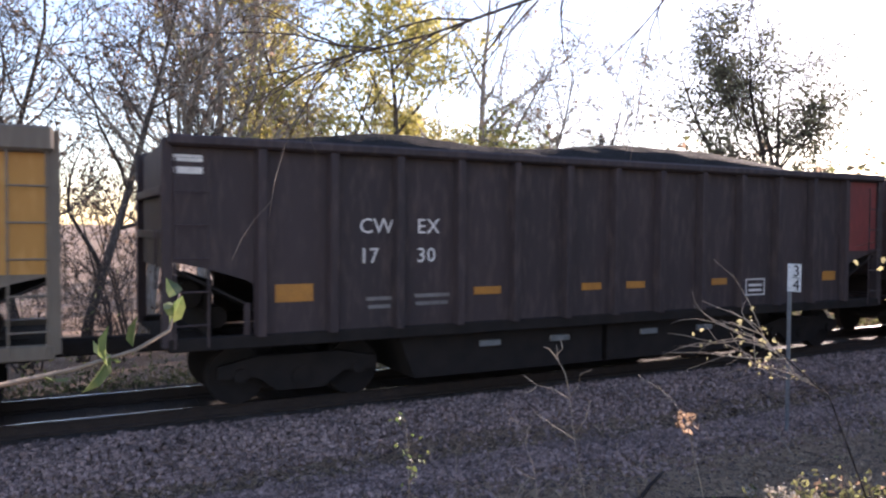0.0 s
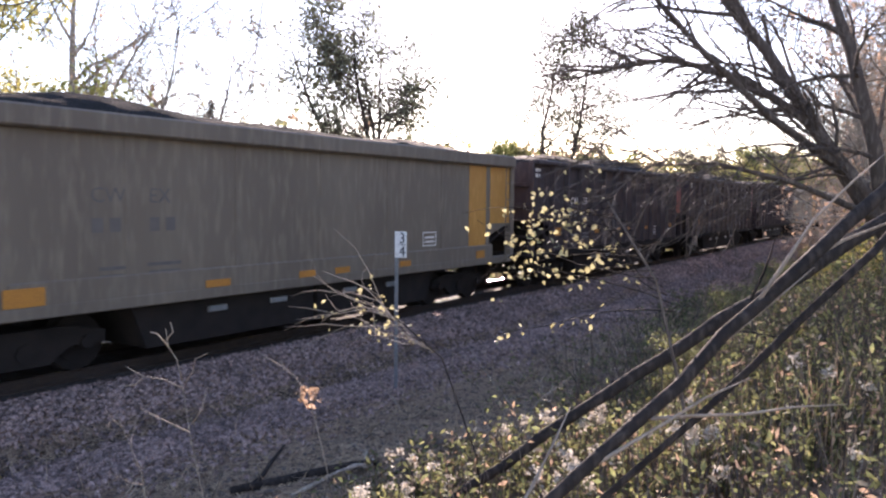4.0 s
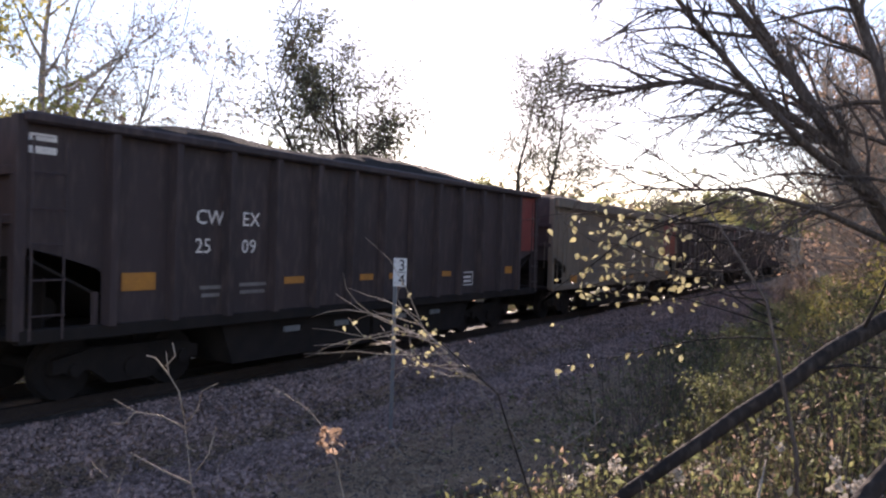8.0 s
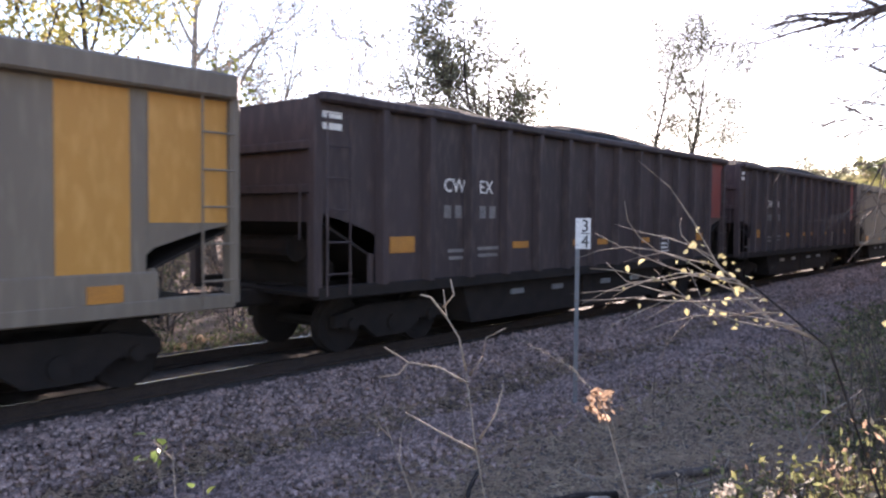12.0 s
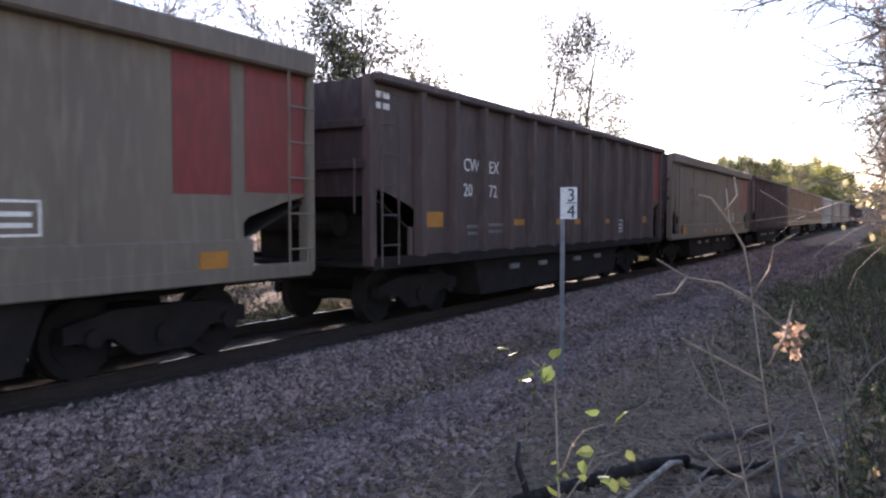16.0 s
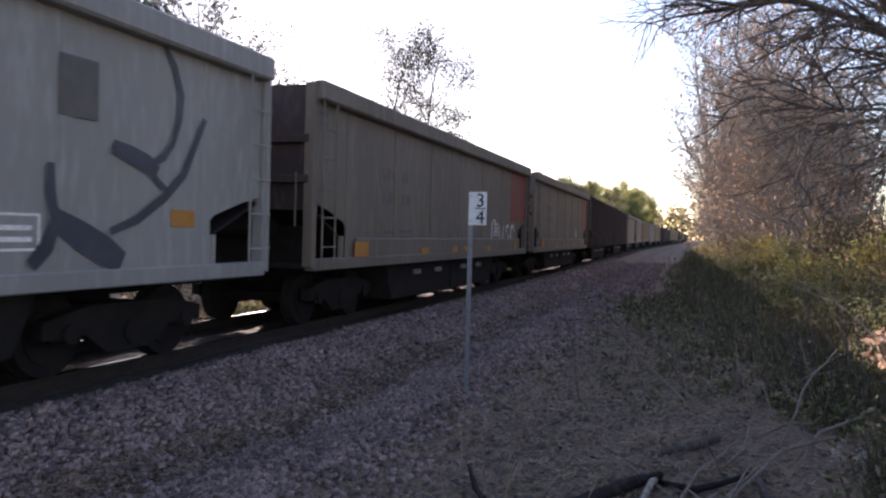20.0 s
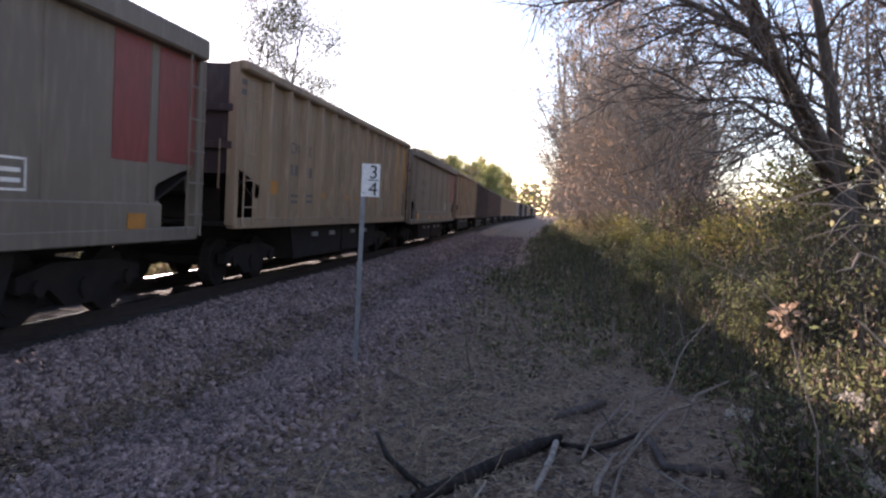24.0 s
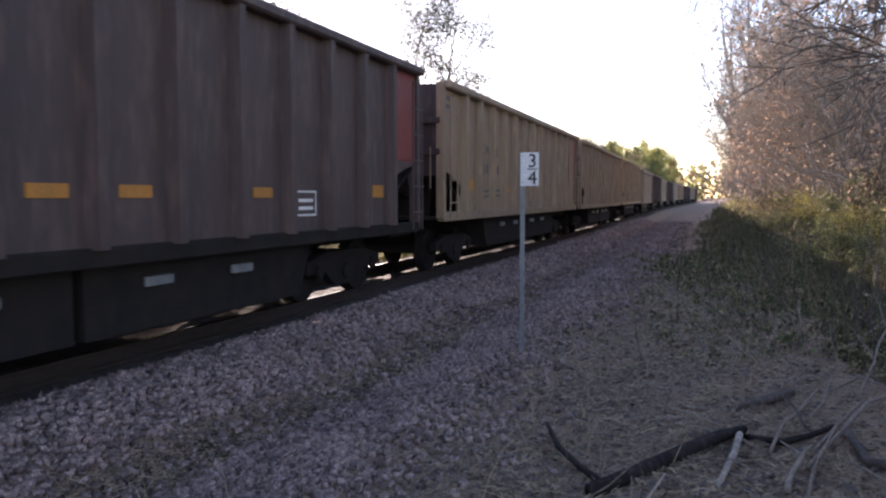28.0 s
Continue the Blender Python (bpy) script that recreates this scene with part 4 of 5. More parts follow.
for k in range(6):
    p, w = along(lean_line, 0.42 + 0.08 * k)
    part("side_branch", Shape().tube(curved(rng, p, w + Vector((rng.uniform(-0.4, 0.6), rng.uniform(-0.6, 0.6), rng.uniform(-0.5, 0.5))), rng.uniform(0.3, 0.8), 0.12, 4), [0.014, 0.011, 0.008, 0.006, 0.003], 5),
         "dark_bark", log, smooth=True)


# ---------------------------------------------------------------- single plants by the first standpoint
def leaf_part(parent, places, size, material, seed, name="leaf_spray", hang=0.3, slim=0.75):
    """Pointed oval leaves, folded along the rib and curled at the tip."""
    r = random.Random(seed)
    shape = Shape()
    for c in places:
        c = Vector(c)
        a = Vector((r.gauss(0, 1), r.gauss(0, 1), r.gauss(0, 1) - hang)).normalized()
        b = a.cross(Vector((r.gauss(0, 1), r.gauss(0, 1), r.gauss(0, 1)))).normalized()
        n = a.cross(b)
        k = size * r.uniform(0.7, 1.3)
        rib = [c + a * k * u - n * k * 0.22 * u * u for u in (0, 0.3, 0.68, 1.0)]
        rim = [[rib[q] + b * side * k * slim * w + n * k * 0.1 for q, w in ((1, 0.42), (2, 0.36))] for side in (-1, 1)]
        pts = rib + rim[0] + rim[1]
        shape.add([tuple(p) for p in pts], [(0, 1, 4), (1, 2, 5, 4), (2, 3, 5), (0, 6, 1), (1, 6, 7, 2), (2, 7, 3)])
    return part(name, shape, material, parent, kind="stuff")


def forked_stem(label, stem, r0, forks, material, seed, name="bare_stem", twig=(0.15, 0.4), lift=0.03):
    """A single upright stalk with forked bare twigs."""
    r = random.Random(seed)
    t = thing(name, label, "plant")
    pts = [Vector(p) for p in stem]
    part("stalk", Shape().tube(pts, [r0 * (1 - 0.7 * k / (len(pts) - 1)) for k in range(len(pts))], 6), material, t, smooth=True)
    tips = []
    for k in range(forks):
        p, w = along(pts, 0.3 + 0.7 * (k + r.random()) / forks)
        b = curved(r, p, sprout(r, w, r.uniform(0.5, 1.1)), r.uniform(*twig), 0.22, 4, lift)
        part("fork", Shape().tube(b, [r0 * 0.5, r0 * 0.42, r0 * 0.34, r0 * 0.26, r0 * 0.12], 5), material, t, smooth=True)
        b2 = curved(r, b[2], sprout(r, (b[3] - b[2]).normalized(), 0.7), r.uniform(*twig) * 0.5, 0.2, 3, lift)
        part("fork", Shape().tube(b2, [r0 * 0.3, r0 * 0.24, r0 * 0.18, r0 * 0.1], 4), material, t)
        tips += [b[-1], b2[-1], b[2]]
    return t, tips


def on_ground(x, y):
    return (x, y, ground_z(x, y) - 0.05)


NEAR = [(10.806, -0.333, 2.387), (10.751, -0.257, 2.376), (10.698, -0.159, 2.382), (10.67, -0.065, 2.402), (10.653, -0.009, 2.43), (10.648, 0.009, 2.492)]
NEAR_LEAVES = [(10.685, -0.104, 2.4), (10.686, -0.07, 2.41), (10.711, -0.11, 2.385), (10.65, -0.008, 2.44), (10.646, 0.004, 2.49), (10.64, 0.012, 2.47), (10.691, -0.088, 2.388), (10.73, -0.2, 2.38)]
antler = thing("bare_stem", "pale crooked bare stalk with antler-like forks", "plant")
for line in ((on_ground(7.94, 3.18), (7.89, 3.10, 0.6), (7.81, 3.03, 1.15), (7.77, 3.01, 1.47)), ((7.78, 3.01, 1.42), (7.69, 2.94, 1.48), (7.60, 2.86, 1.5), (7.52, 2.80, 1.56)), ((7.77, 3.01, 1.47), (7.75, 2.99, 1.6), (7.71, 2.96, 1.68), (7.70, 2.95, 1.79)),
             ((7.71, 2.96, 1.68), (7.66, 2.92, 1.76), (7.63, 2.89, 1.77)), ((7.78, 3.02, 1.45), (7.82, 3.05, 1.52), (7.83, 3.06, 1.6), (7.89, 3.11, 1.64)), ((7.60, 2.86, 1.5), (7.57, 2.83, 1.45), (7.51, 2.78, 1.44)),
             ((7.81, 3.03, 1.15), (7.71, 2.94, 1.22), (7.59, 2.85, 1.3)), ((7.82, 3.04, 1.2), (7.87, 3.08, 1.3), (7.89, 3.10, 1.42)), ((7.70, 2.95, 1.72), (7.73, 2.98, 1.77), (7.72, 2.97, 1.83))):
    part("fork", Shape().tube(line, [0.0048 - 0.0008 * k for k in range(len(line))], 6), "dry_twig", antler, smooth=True)
forked_stem("pale bare stalk with antler-like forks", [on_ground(7.95, 2.75), (7.9, 2.72, 0.5), (7.8, 2.7, 1.0), (7.72, 2.6, 1.35)], 0.0055, 6, "dry_twig", 32, twig=(0.15, 0.35))
rusty, tips = forked_stem("thin arching stem with a clump of curled rust-brown leaves", [on_ground(8.0, 4.1), (7.95, 4.12, 0.6), (7.76, 4.12, 1.15), (7.6, 4.1, 1.3), (7.3, 4.05, 1.42)], 0.006, 4, "dry_twig", 33, "dry_plant", (0.1, 0.2))
nr = np.random.default_rng(9)
leaf_part(rusty, np.array((7.77, 4.12, 1.14)) + nr.normal(size=(30, 3)) * 0.04, 0.05, "leaf_rust", 34)
fan = thing("bramble", "low arching bramble with long thin pale twigs and sparse yellowing leaves", "plant")
part("stalk", Shape().tube([on_ground(9.0, 4.6), (8.95, 4.55, 0.8), (8.75, 4.4, 1.5), (8.45, 4.25, 1.78)], [0.007, 0.0065, 0.006, 0.005], 6), "dark_bark", fan, smooth=True)
leaf_at = []
for k in range(11):
    start = Vector((8.75, 4.4, 1.5)).lerp(Vector((8.4, 4.22, 1.8)), rng.random())
    b = curved(rng, start, (-1, rng.uniform(-0.25, 0.15), rng.uniform(-0.02, 0.3)), rng.uniform(0.7, 1.3), 0.2, 6, -0.03)
    part("twig", Shape().tube(b, [0.0042, 0.004, 0.0037, 0.0033, 0.003, 0.0022, 0.0012], 5), "dry_twig", fan, smooth=True)
    b2 = curved(rng, b[3], sprout(rng, (b[4] - b[3]).normalized(), 0.5), rng.uniform(0.2, 0.45), 0.16, 3, -0.01)
    part("twig", Shape().tube(b2, [0.003, 0.0026, 0.0022, 0.0012], 4), "dry_twig", fan, smooth=True)
    for _ in range(6):
        p, w = along(b, rng.uniform(0.1, 0.6))
        leaf_at.append(p + Vector((rng.gauss(0, 0.04), rng.gauss(0, 0.04), rng.gauss(0.03, 0.05))))
leaf_part(fan, leaf_at, 0.036, "leaf_pale", 36)

spray = thing("yellow_leaved_sapling", "spindly sapling with scattered yellow autumn leaves", "sapling")
leaf_at = []
root = on_ground(10.3, 5.0)
part("stalk", Shape().tube([root, (10.25, 4.95, 1.3), (10.1, 4.8, 2.1), (9.8, 4.7, 2.6)], [0.014, 0.012, 0.009, 0.006], 6), "bark", spray, smooth=True)
for k in range(15):
    start = Vector((10.2, 4.9, 1.9)).lerp(Vector((9.85, 4.7, 2.62)), k / 14)
    b = curved(rng, start, (-1, rng.uniform(-0.35, 0.15), rng.uniform(-0.08, 0.16)), rng.uniform(0.7, 1.5), 0.2, 6, -0.01)
    part("branch", Shape().tube(b, [0.0055, 0.005, 0.0042, 0.0035, 0.003, 0.0022, 0.0014], 5), "dark_bark", spray, smooth=True)
    for _ in range(16):
        p, w = along(b, rng.uniform(0.25, 1.0) ** 0.8)
        leaf_at.append(p + Vector((rng.gauss(0, 0.06), rng.gauss(0, 0.06), rng.gauss(-0.02, 0.03))))
leaf_part(spray, leaf_at, 0.04, "leaf_pale", 37)

sapling, tips = forked_stem("small sapling with fresh green leaves", [on_ground(7.6, 1.95), (7.6, 1.9, 0.45), (7.58, 1.88, 0.95), (7.57, 1.86, 1.36)], 0.006, 7, "dry_twig", 38, "green_sapling", (0.08, 0.2))
leaf_part(sapling, [p + Vector((rng.gauss(0, 0.03), rng.gauss(0, 0.03), rng.gauss(-0.03, 0.03))) for p in tips for _ in range(3)], 0.038, "sapling_leaf", 39)

near_stem = thing("leafy_sapling", "close slender sapling with large pale-edged leaves", "sapling")
part("stalk", Shape().tube([on_ground(NEAR[0][0], NEAR[0][1] - 0.25), (NEAR[0][0], NEAR[0][1] - 0.12, 1.6)] + NEAR, [0.007, 0.006, 0.0045, 0.004, 0.0036, 0.0033, 0.003, 0.002], 6), "dry_twig", near_stem, smooth=True)
leaf_part(near_stem, NEAR_LEAVES, 0.07, "sapling_leaf", 46, hang=-0.5, slim=0.5)

bough = thing("overhanging_bough", "thin bare bough with drooping twigs hanging overhead", "branch")
stem = [Vector(p) for p in ((16.9, 7.4, 6.9), (14.2, 6.4, 6.6), (12.6, 5.2, 5.9), (10.6, 4.0, 4.75), (8.8, 3.0, 4.2), (7.2, 2.2, 3.95), (6.2, 1.6, 3.85))]
part("stem", Shape().tube(stem, [0.075, 0.06, 0.04, 0.022, 0.014, 0.009, 0.005], 6), "bark", bough, smooth=True)
twigs = Shape()
for k in range(26):
    p, w = along(stem, 0.52 + 0.48 * (k + rng.random()) / 26)
    b = curved(rng, p, sprout(rng, w, rng.uniform(0.5, 1.0)) + Vector((-0.3, 0, -0.25)), rng.uniform(0.6, 1.5), 0.16, 5, -0.08)
    twigs.tube(b, [0.009, 0.008, 0.006, 0.005, 0.004, 0.002], 4, False)
    for _ in range(3):
        p2, w2 = along(b, rng.uniform(0.2, 0.95))
        twigs.tube(curved(rng, p2, sprout(rng, w2, 0.6), rng.uniform(0.2, 0.6), 0.16, 3, -0.08), [0.005, 0.004, 0.003, 0.0015], 3, False)
part("twig_tangle", twigs, "bark", bough, kind="stuff")
plant(bare2, 17.5, 7.6, 60, 1.1)


def far_woods():
    """Distant woods: irregular clumps of foliage along the other side of the fields and across the far end of the line."""
    nr = np.random.default_rng(30)
    heads = []
    for _ in range(230):
        y = 25 + 440 * nr.random() ** 1.2
        heads.append((-40 - nr.uniform(0, 12) - y * 0.03, y, nr.uniform(6.5, 11.5) * (1 + y / 450), nr.uniform(2.6, 5.0)))
    for _ in range(120):
        heads.append((nr.uniform(-230, 190), nr.uniform(480, 540), nr.uniform(14, 26), nr.uniform(6, 11)))
    for _ in range(60):
        heads.append((nr.uniform(28, 46), 10 + 380 * nr.random(), nr.uniform(3, 6), nr.uniform(2, 4)))
    pts, size = [], []
    for x, y, h, r in heads:
        k = 70
        q = nr.normal(size=(k, 3))
        q /= np.linalg.norm(q, axis=1, keepdims=True)
        q *= nr.uniform(0.4, 1.0, (k, 1)) ** 0.5
        pts.append(np.array([x, y, h * 0.5 - 0.5]) + q * np.array([r, r, h * 0.52]))
        size += [0.5 + 0.0035 * y + 0.05 * r] * k
    pts, size = np.concatenate(pts), np.array(size)
    group = thing("far_woods", "distant hazy autumn woods beyond the fields", "woods", kind="stuff")
    pick = nr.random(len(pts))
    for m, lo, hi in (("leaf_green", 0, 0.4), ("leaf_rust", 0.4, 0.75), ("leaf_dark", 0.75, 0.92), ("leaf_yellow", 0.92, 1)):
        sel = (pick >= lo) & (pick < hi)
        v, f = leaf_arrays(pts[sel], size[sel], nr, 0.1, 0.8)
        part("foliage", mesh_from_arrays("foliage", v, f, m), m, group, kind="stuff")


far_woods()


# ---------------------------------------------------------------- low growth
def scatter_weeds():
    """Weedy stems with leaves and pale seed heads on the bank."""
    nr = np.random.default_rng(3)
    spots = []
    for _ in range(9500):
        y = nr.uniform(1.5, 11) if nr.random() < 0.45 else 8 + 52 * nr.random() ** 1.4
        x = woods_edge(y) - 0.5 + 0.35 * math.sin(y * 1.3) + nr.gamma(1.9, 0.95 + 0.015 * y) if y > 6.2 else woods_edge(y) + nr.exponential(1.3)
        if x > 18 or (math.hypot(x - 10.5, y - 0.5) < 2.0) or (x < 12.8 and y < 2.2):
            continue
        spots.append((x, y))
    for _ in range(520):
        y = nr.uniform(8.5, 26)
        spots.append((woods_edge(y) - abs(nr.normal(0, 1.1)), y))
    stems, leaf_at, heads = Shape(), [], []
    r = random.Random(8)
    for x, y in spots:
        h = r.uniform(0.45, 1.0) * (1.0 if x < 9.5 else 1.2)
        if y > 8:
            h *= 0.85 + 0.55 * min(max(x - woods_edge(y) - 0.7, 0) / 1.8, 1)
        if y < 6.2:
            h = r.uniform(0.6, 1.12) if x > 8.7 else r.uniform(0.4, 0.85)
        elif x < woods_edge(y) + 1.0:
            h *= max(0.25, 0.62 + 0.35 * (x - woods_edge(y) - 1.0))
        z = ground_z(x, y)
        pts = curved(r, (x, y, z - 0.05), (r.gauss(0, 0.18), r.gauss(0, 0.18), 1), h, 0.1, 3)
        stems.tube(pts, [0.006, 0.005, 0.004, 0.002], 3, False)
        for _ in range(19 if h < 0.9 and y < 7 else 14):
            p, _w = along(pts, r.uniform(0.1, 1.0))
            leaf_at.append((p.x + r.gauss(0, 0.05), p.y + r.gauss(0, 0.05), p.z + r.gauss(0, 0.03)))
        if y > 7 and r.random() < 0.09:
            tall = curved(r, (x, y, z - 0.05), (r.gauss(0, 0.25), r.gauss(0, 0.25), 1), r.uniform(0.7, 1.6), 0.14, 4)
            stems.tube(tall, [0.007, 0.006, 0.005, 0.004, 0.002], 3, False)
        if r.random() < 0.06 and y < 5.2:
            heads.append(pts[-1])
    group = thing("weeds", "mixed green and brown weeds with pale fluffy seed heads on the bank", "weeds", kind="stuff")
    part("stems", stems, "bark", group, kind="stuff")
    at = np.array(leaf_at)
    mask = nr.random(len(at))
    for m, lo, hi in (("weed_green", 0, 0.74), ("leaf_rust", 0.74, 0.85), ("straw", 0.85, 1.0)):
        sel = at[(mask >= lo) & (mask < hi)]
        v, f = leaf_arrays(sel, np.clip(0.06 + 0.0045 * (sel[:, 1] - 6), 0.06, 0.13), nr, 0.15, 0.38)
        part("leaves", mesh_from_arrays("leaves", v, f, m), m, group, kind="stuff")
    for _ in range(22):
        x, y = r.uniform(9.0, 11.3), r.uniform(2.8, 5.6)
        z = ground_z(x, y)
        pts = curved(r, (x, y, z - 0.05), (r.gauss(0, 0.2), r.gauss(0, 0.2), 1), r.uniform(0.75, 1.15), 0.08, 3)
        part("fluff_stem", Shape().tube(pts, [0.005, 0.004, 0.003, 0.002], 4), "dry_twig", group)
        heads += [pts[-1] + Vector((r.gauss(0, 0.035), r.gauss(0, 0.035), r.gauss(0, 0.012))) for _ in range(r.choice((1, 2, 3)))]
    fluff = np.concatenate([np.array(h[:]) + nr.normal(size=(44, 3)) * 0.017 * nr.uniform(0.6, 1.25) for h in heads])
    v, f = leaf_arrays(fluff, 0.024, nr, 0.0, 0.7)
    part("seed_heads", mesh_from_arrays("seed_heads", v, f, "seed_fluff"), "seed_fluff", group, kind="stuff")


scatter_weeds()


def scatter_blades():
    """Tall dry and green grass along the edge of the woods."""
    nr = np.random.default_rng(21)
    n = 14000
    y = 6 + 60 * nr.random(n) ** 1.5
    edge = np.array([woods_edge(v) for v in y])
    x = edge - 0.4 + nr.gamma(2.0, 0.9 + 0.012 * y, n)
    keep = (x < 16) & ~((x < 9.4) & (y < 6.5))
    x, y, edge = x[keep], y[keep], edge[keep]
    n = len(x)
    z = np.array([ground_z(p, q) for p, q in zip(x, y)])
    h = nr.uniform(0.25, 0.75, n) * np.clip(0.45 + (x - edge) * 0.45, 0.4, 1.35)
    a = nr.uniform(0, 6.28, n)
    side = np.stack([np.cos(a), np.sin(a), 0 * a], 1) * nr.uniform(0.004, 0.009, n)[:, None]
    bend = np.stack([nr.normal(0, 0.22, n), nr.normal(0, 0.22, n), np.ones(n)], 1) * h[:, None]
    p = np.stack([x, y, z - 0.02], 1)
    mid = p + bend * np.array([0.35, 0.35, 0.6])
    v = np.stack([p - side, p + side, mid + side * 0.8, mid - side * 0.8, p + bend + side * 0.2, p + bend - side * 0.2], 1)
    quads = np.array([(0, 1, 2, 3), (3, 2, 4, 5)])
    pick = nr.random(n)
    group = thing("grass", "tall dry and green grass along the woods", "grass", kind="stuff")
    for m, lo, hi in (("straw", 0, 0.28), ("weed_green", 0.28, 0.88), ("leaf_rust", 0.88, 1.0)):
        w = v[(pick >= lo) & (pick < hi)]
        f = (np.arange(len(w))[:, None, None] * 6 + quads[None]).reshape(-1, 4)
        part("blades", mesh_from_arrays("blades", w.reshape(-1, 3), f, m), m, group, kind="stuff")


scatter_blades()


def far_side_growth():
    """Rank weeds along the other side of the track."""
    nr = np.random.default_rng(12)
    n = 46000
    y = -18 + 95 * nr.random(n) ** 1.15
    x = -1.75 - nr.exponential(1.6, n)
    keep = x > -9
    x, y = x[keep], y[keep]
    z = np.array([ground_z(a, b) for a, b in zip(x, y)]) + np.abs(nr.normal(0, 1, len(x))) * np.clip(0.1 + (-x - 1.9) * 0.17, 0.08, 0.8)
    p = np.stack([x, y, z], 1)
    pick = nr.random(len(x))
    group = thing("far_weeds", "green and straw-coloured weeds along the far ballast edge", "weeds", kind="stuff")
    for m, lo, hi in (("weed_green", 0, 0.6), ("straw", 0.6, 0.82), ("leaf_rust", 0.82, 1)):
        v, f = leaf_arrays(p[(pick >= lo) & (pick < hi)], 0.13, nr, -0.4, 0.35)
        part("leaves", mesh_from_arrays("leaves", v, f, m), m, group, kind="stuff")


far_side_growth()


def scatter_stones():
    """Broken ballast stones on the shoulder, thinning out over the gravel strip."""
    nr = np.random.default_rng(4)
    n = 122000
    x = np.where(nr.random(n) < 0.74, nr.uniform(1.12, 4.0, n), 3.4 + nr.exponential(0.75, n))
    y = -5 + 68 * nr.random(n) ** 1.75
    keep = (x < 7.2) & (nr.random(n) < np.clip(1.1 - (x - 4.2) * 0.75, 0.03, 1)) & ((np.abs(x - 2.75 - 0.12 * np.sin(y * 0.9)) > 0.36) | (nr.random(n) < 0.15))
    x, y = x[keep], y[keep]
    n = len(x)
    x = x + np.array([bend(b) for b in y])
    z = np.array([ground_z(a, b) for a, b in zip(x, y)])
    size = nr.uniform(0.016, 0.038, n) * np.where(y < 12, 1, np.where(y < 28, 1.3, 1.9))
    cube = np.array([(a, b, c) for c in (-1, 1) for b in (-1, 1) for a in (-1, 1)], float)
    v = cube[None] * nr.uniform(0.5, 1.1, (n, 8, 3)) * size[:, None, None]
    a = nr.uniform(0, 6.28, n)
    ca, sa = np.cos(a)[:, None], np.sin(a)[:, None]
    t = nr.normal(0, 0.5, n)[:, None]
    vx, vy, vz = v[..., 0] * ca - v[..., 1] * sa, v[..., 0] * sa + v[..., 1] * ca, v[..., 2] * 0.8
    vz = vz + vx * t
    v = np.stack([vx + x[:, None], vy + y[:, None], vz + (z + size * 0.45)[:, None]], -1)
    box = np.array([(0, 2, 3, 1), (4, 5, 7, 6), (0, 1, 5, 4), (2, 6, 7, 3), (0, 4, 6, 2), (1, 3, 7, 5)])
    f = (np.arange(n)[:, None, None] * 8 + box[None]).reshape(-1, 4)
    ob = part("ballast_stones", mesh_from_arrays("ballast_stones", v.reshape(-1, 3), f, "ballast"), "ballast")
    tagged(ob, "grey broken ballast stones along the track", "gravel", kind="stuff")


scatter_stones()


def scatter_litter():
    """Straw, bark chips and dead leaves on the path and the drain."""
    nr = np.random.default_rng(6)
    n = 120000
    y = -1 + 30 * nr.random(n) ** 1.45
    x = np.where(nr.random(n) < 0.86, nr.normal(6.2, 1.25, n), nr.normal(2.75, 0.25, n))
    keep = (x > 2.3) & (x < 10)
    x, y = x[keep], y[keep]
    n = len(x)
    z = np.array([ground_z(a, b) for a, b in zip(x, y)]) + nr.uniform(0.005, 0.03, n)
    a = nr.uniform(0, 6.28, n)
    d = np.stack([np.cos(a), np.sin(a), nr.normal(0, 0.18, n)], 1)
    s = np.stack([-np.sin(a), np.cos(a), nr.normal(0, 0.3, n)], 1)
    chip = nr.random(n) < 0.35
    length = np.where(chip, nr.uniform(0.02, 0.06, n), nr.uniform(0.05, 0.16, n))[:, None]
    width = np.where(chip, nr.uniform(0.012, 0.04, n), nr.uniform(0.003, 0.007, n))[:, None]
    p = np.stack([x, y, z], 1)
    v = np.stack([p - d * length / 2 - s * width / 2, p + d * length / 2 - s * width / 2, p + d * length / 2 + s * width / 2, p - d * length / 2 + s * width / 2], 1)
    f = np.arange(4 * n).reshape(n, 4)
    dark_chip = chip & (nr.random(n) < 0.6)
    for m, sel in (("straw", ~chip), ("leaf_rust", chip & ~dark_chip), ("bark", dark_chip)):
        k = int(sel.sum())
        ob = part("ground_litter", mesh_from_arrays("ground_litter", v[sel].reshape(-1, 3), np.arange(4 * k).reshape(k, 4), m), m)
        tagged(ob, {"straw": "dry straw lying over the path", "leaf_rust": "brown dead leaf scraps lying over the path", "bark": "dark bark chips lying over the path"}[m], "litter", kind="stuff")


scatter_litter()


def scatter_fines():
    """Dark bark crumbs and cinders washed into the shallow drain beside the ballast."""
    nr = np.random.default_rng(16)
    n = 16000
    y = 0.5 + 34 * nr.random(n) ** 1.3
    x = 2.75 + 0.12 * np.sin(y * 0.9) + nr.normal(0, 0.19, n) + np.array([bend(v) for v in y])
    z = np.array([ground_z(a, b) for a, b in zip(x, y)]) + 0.012
    v, f = leaf_arrays(np.stack([x, y, z], 1), 0.045, nr, 0.0, 0.7)
    v[:, 2] = np.repeat(z, 4) + (v[:, 2] - np.repeat(z, 4)) * 0.25
    tagged(part("drain_fines", mesh_from_arrays("drain_fines", v, f, "dark_bark"), "dark_bark"), "dark crumbs of bark and cinder in the drain", "litter", kind="stuff")


scatter_fines()


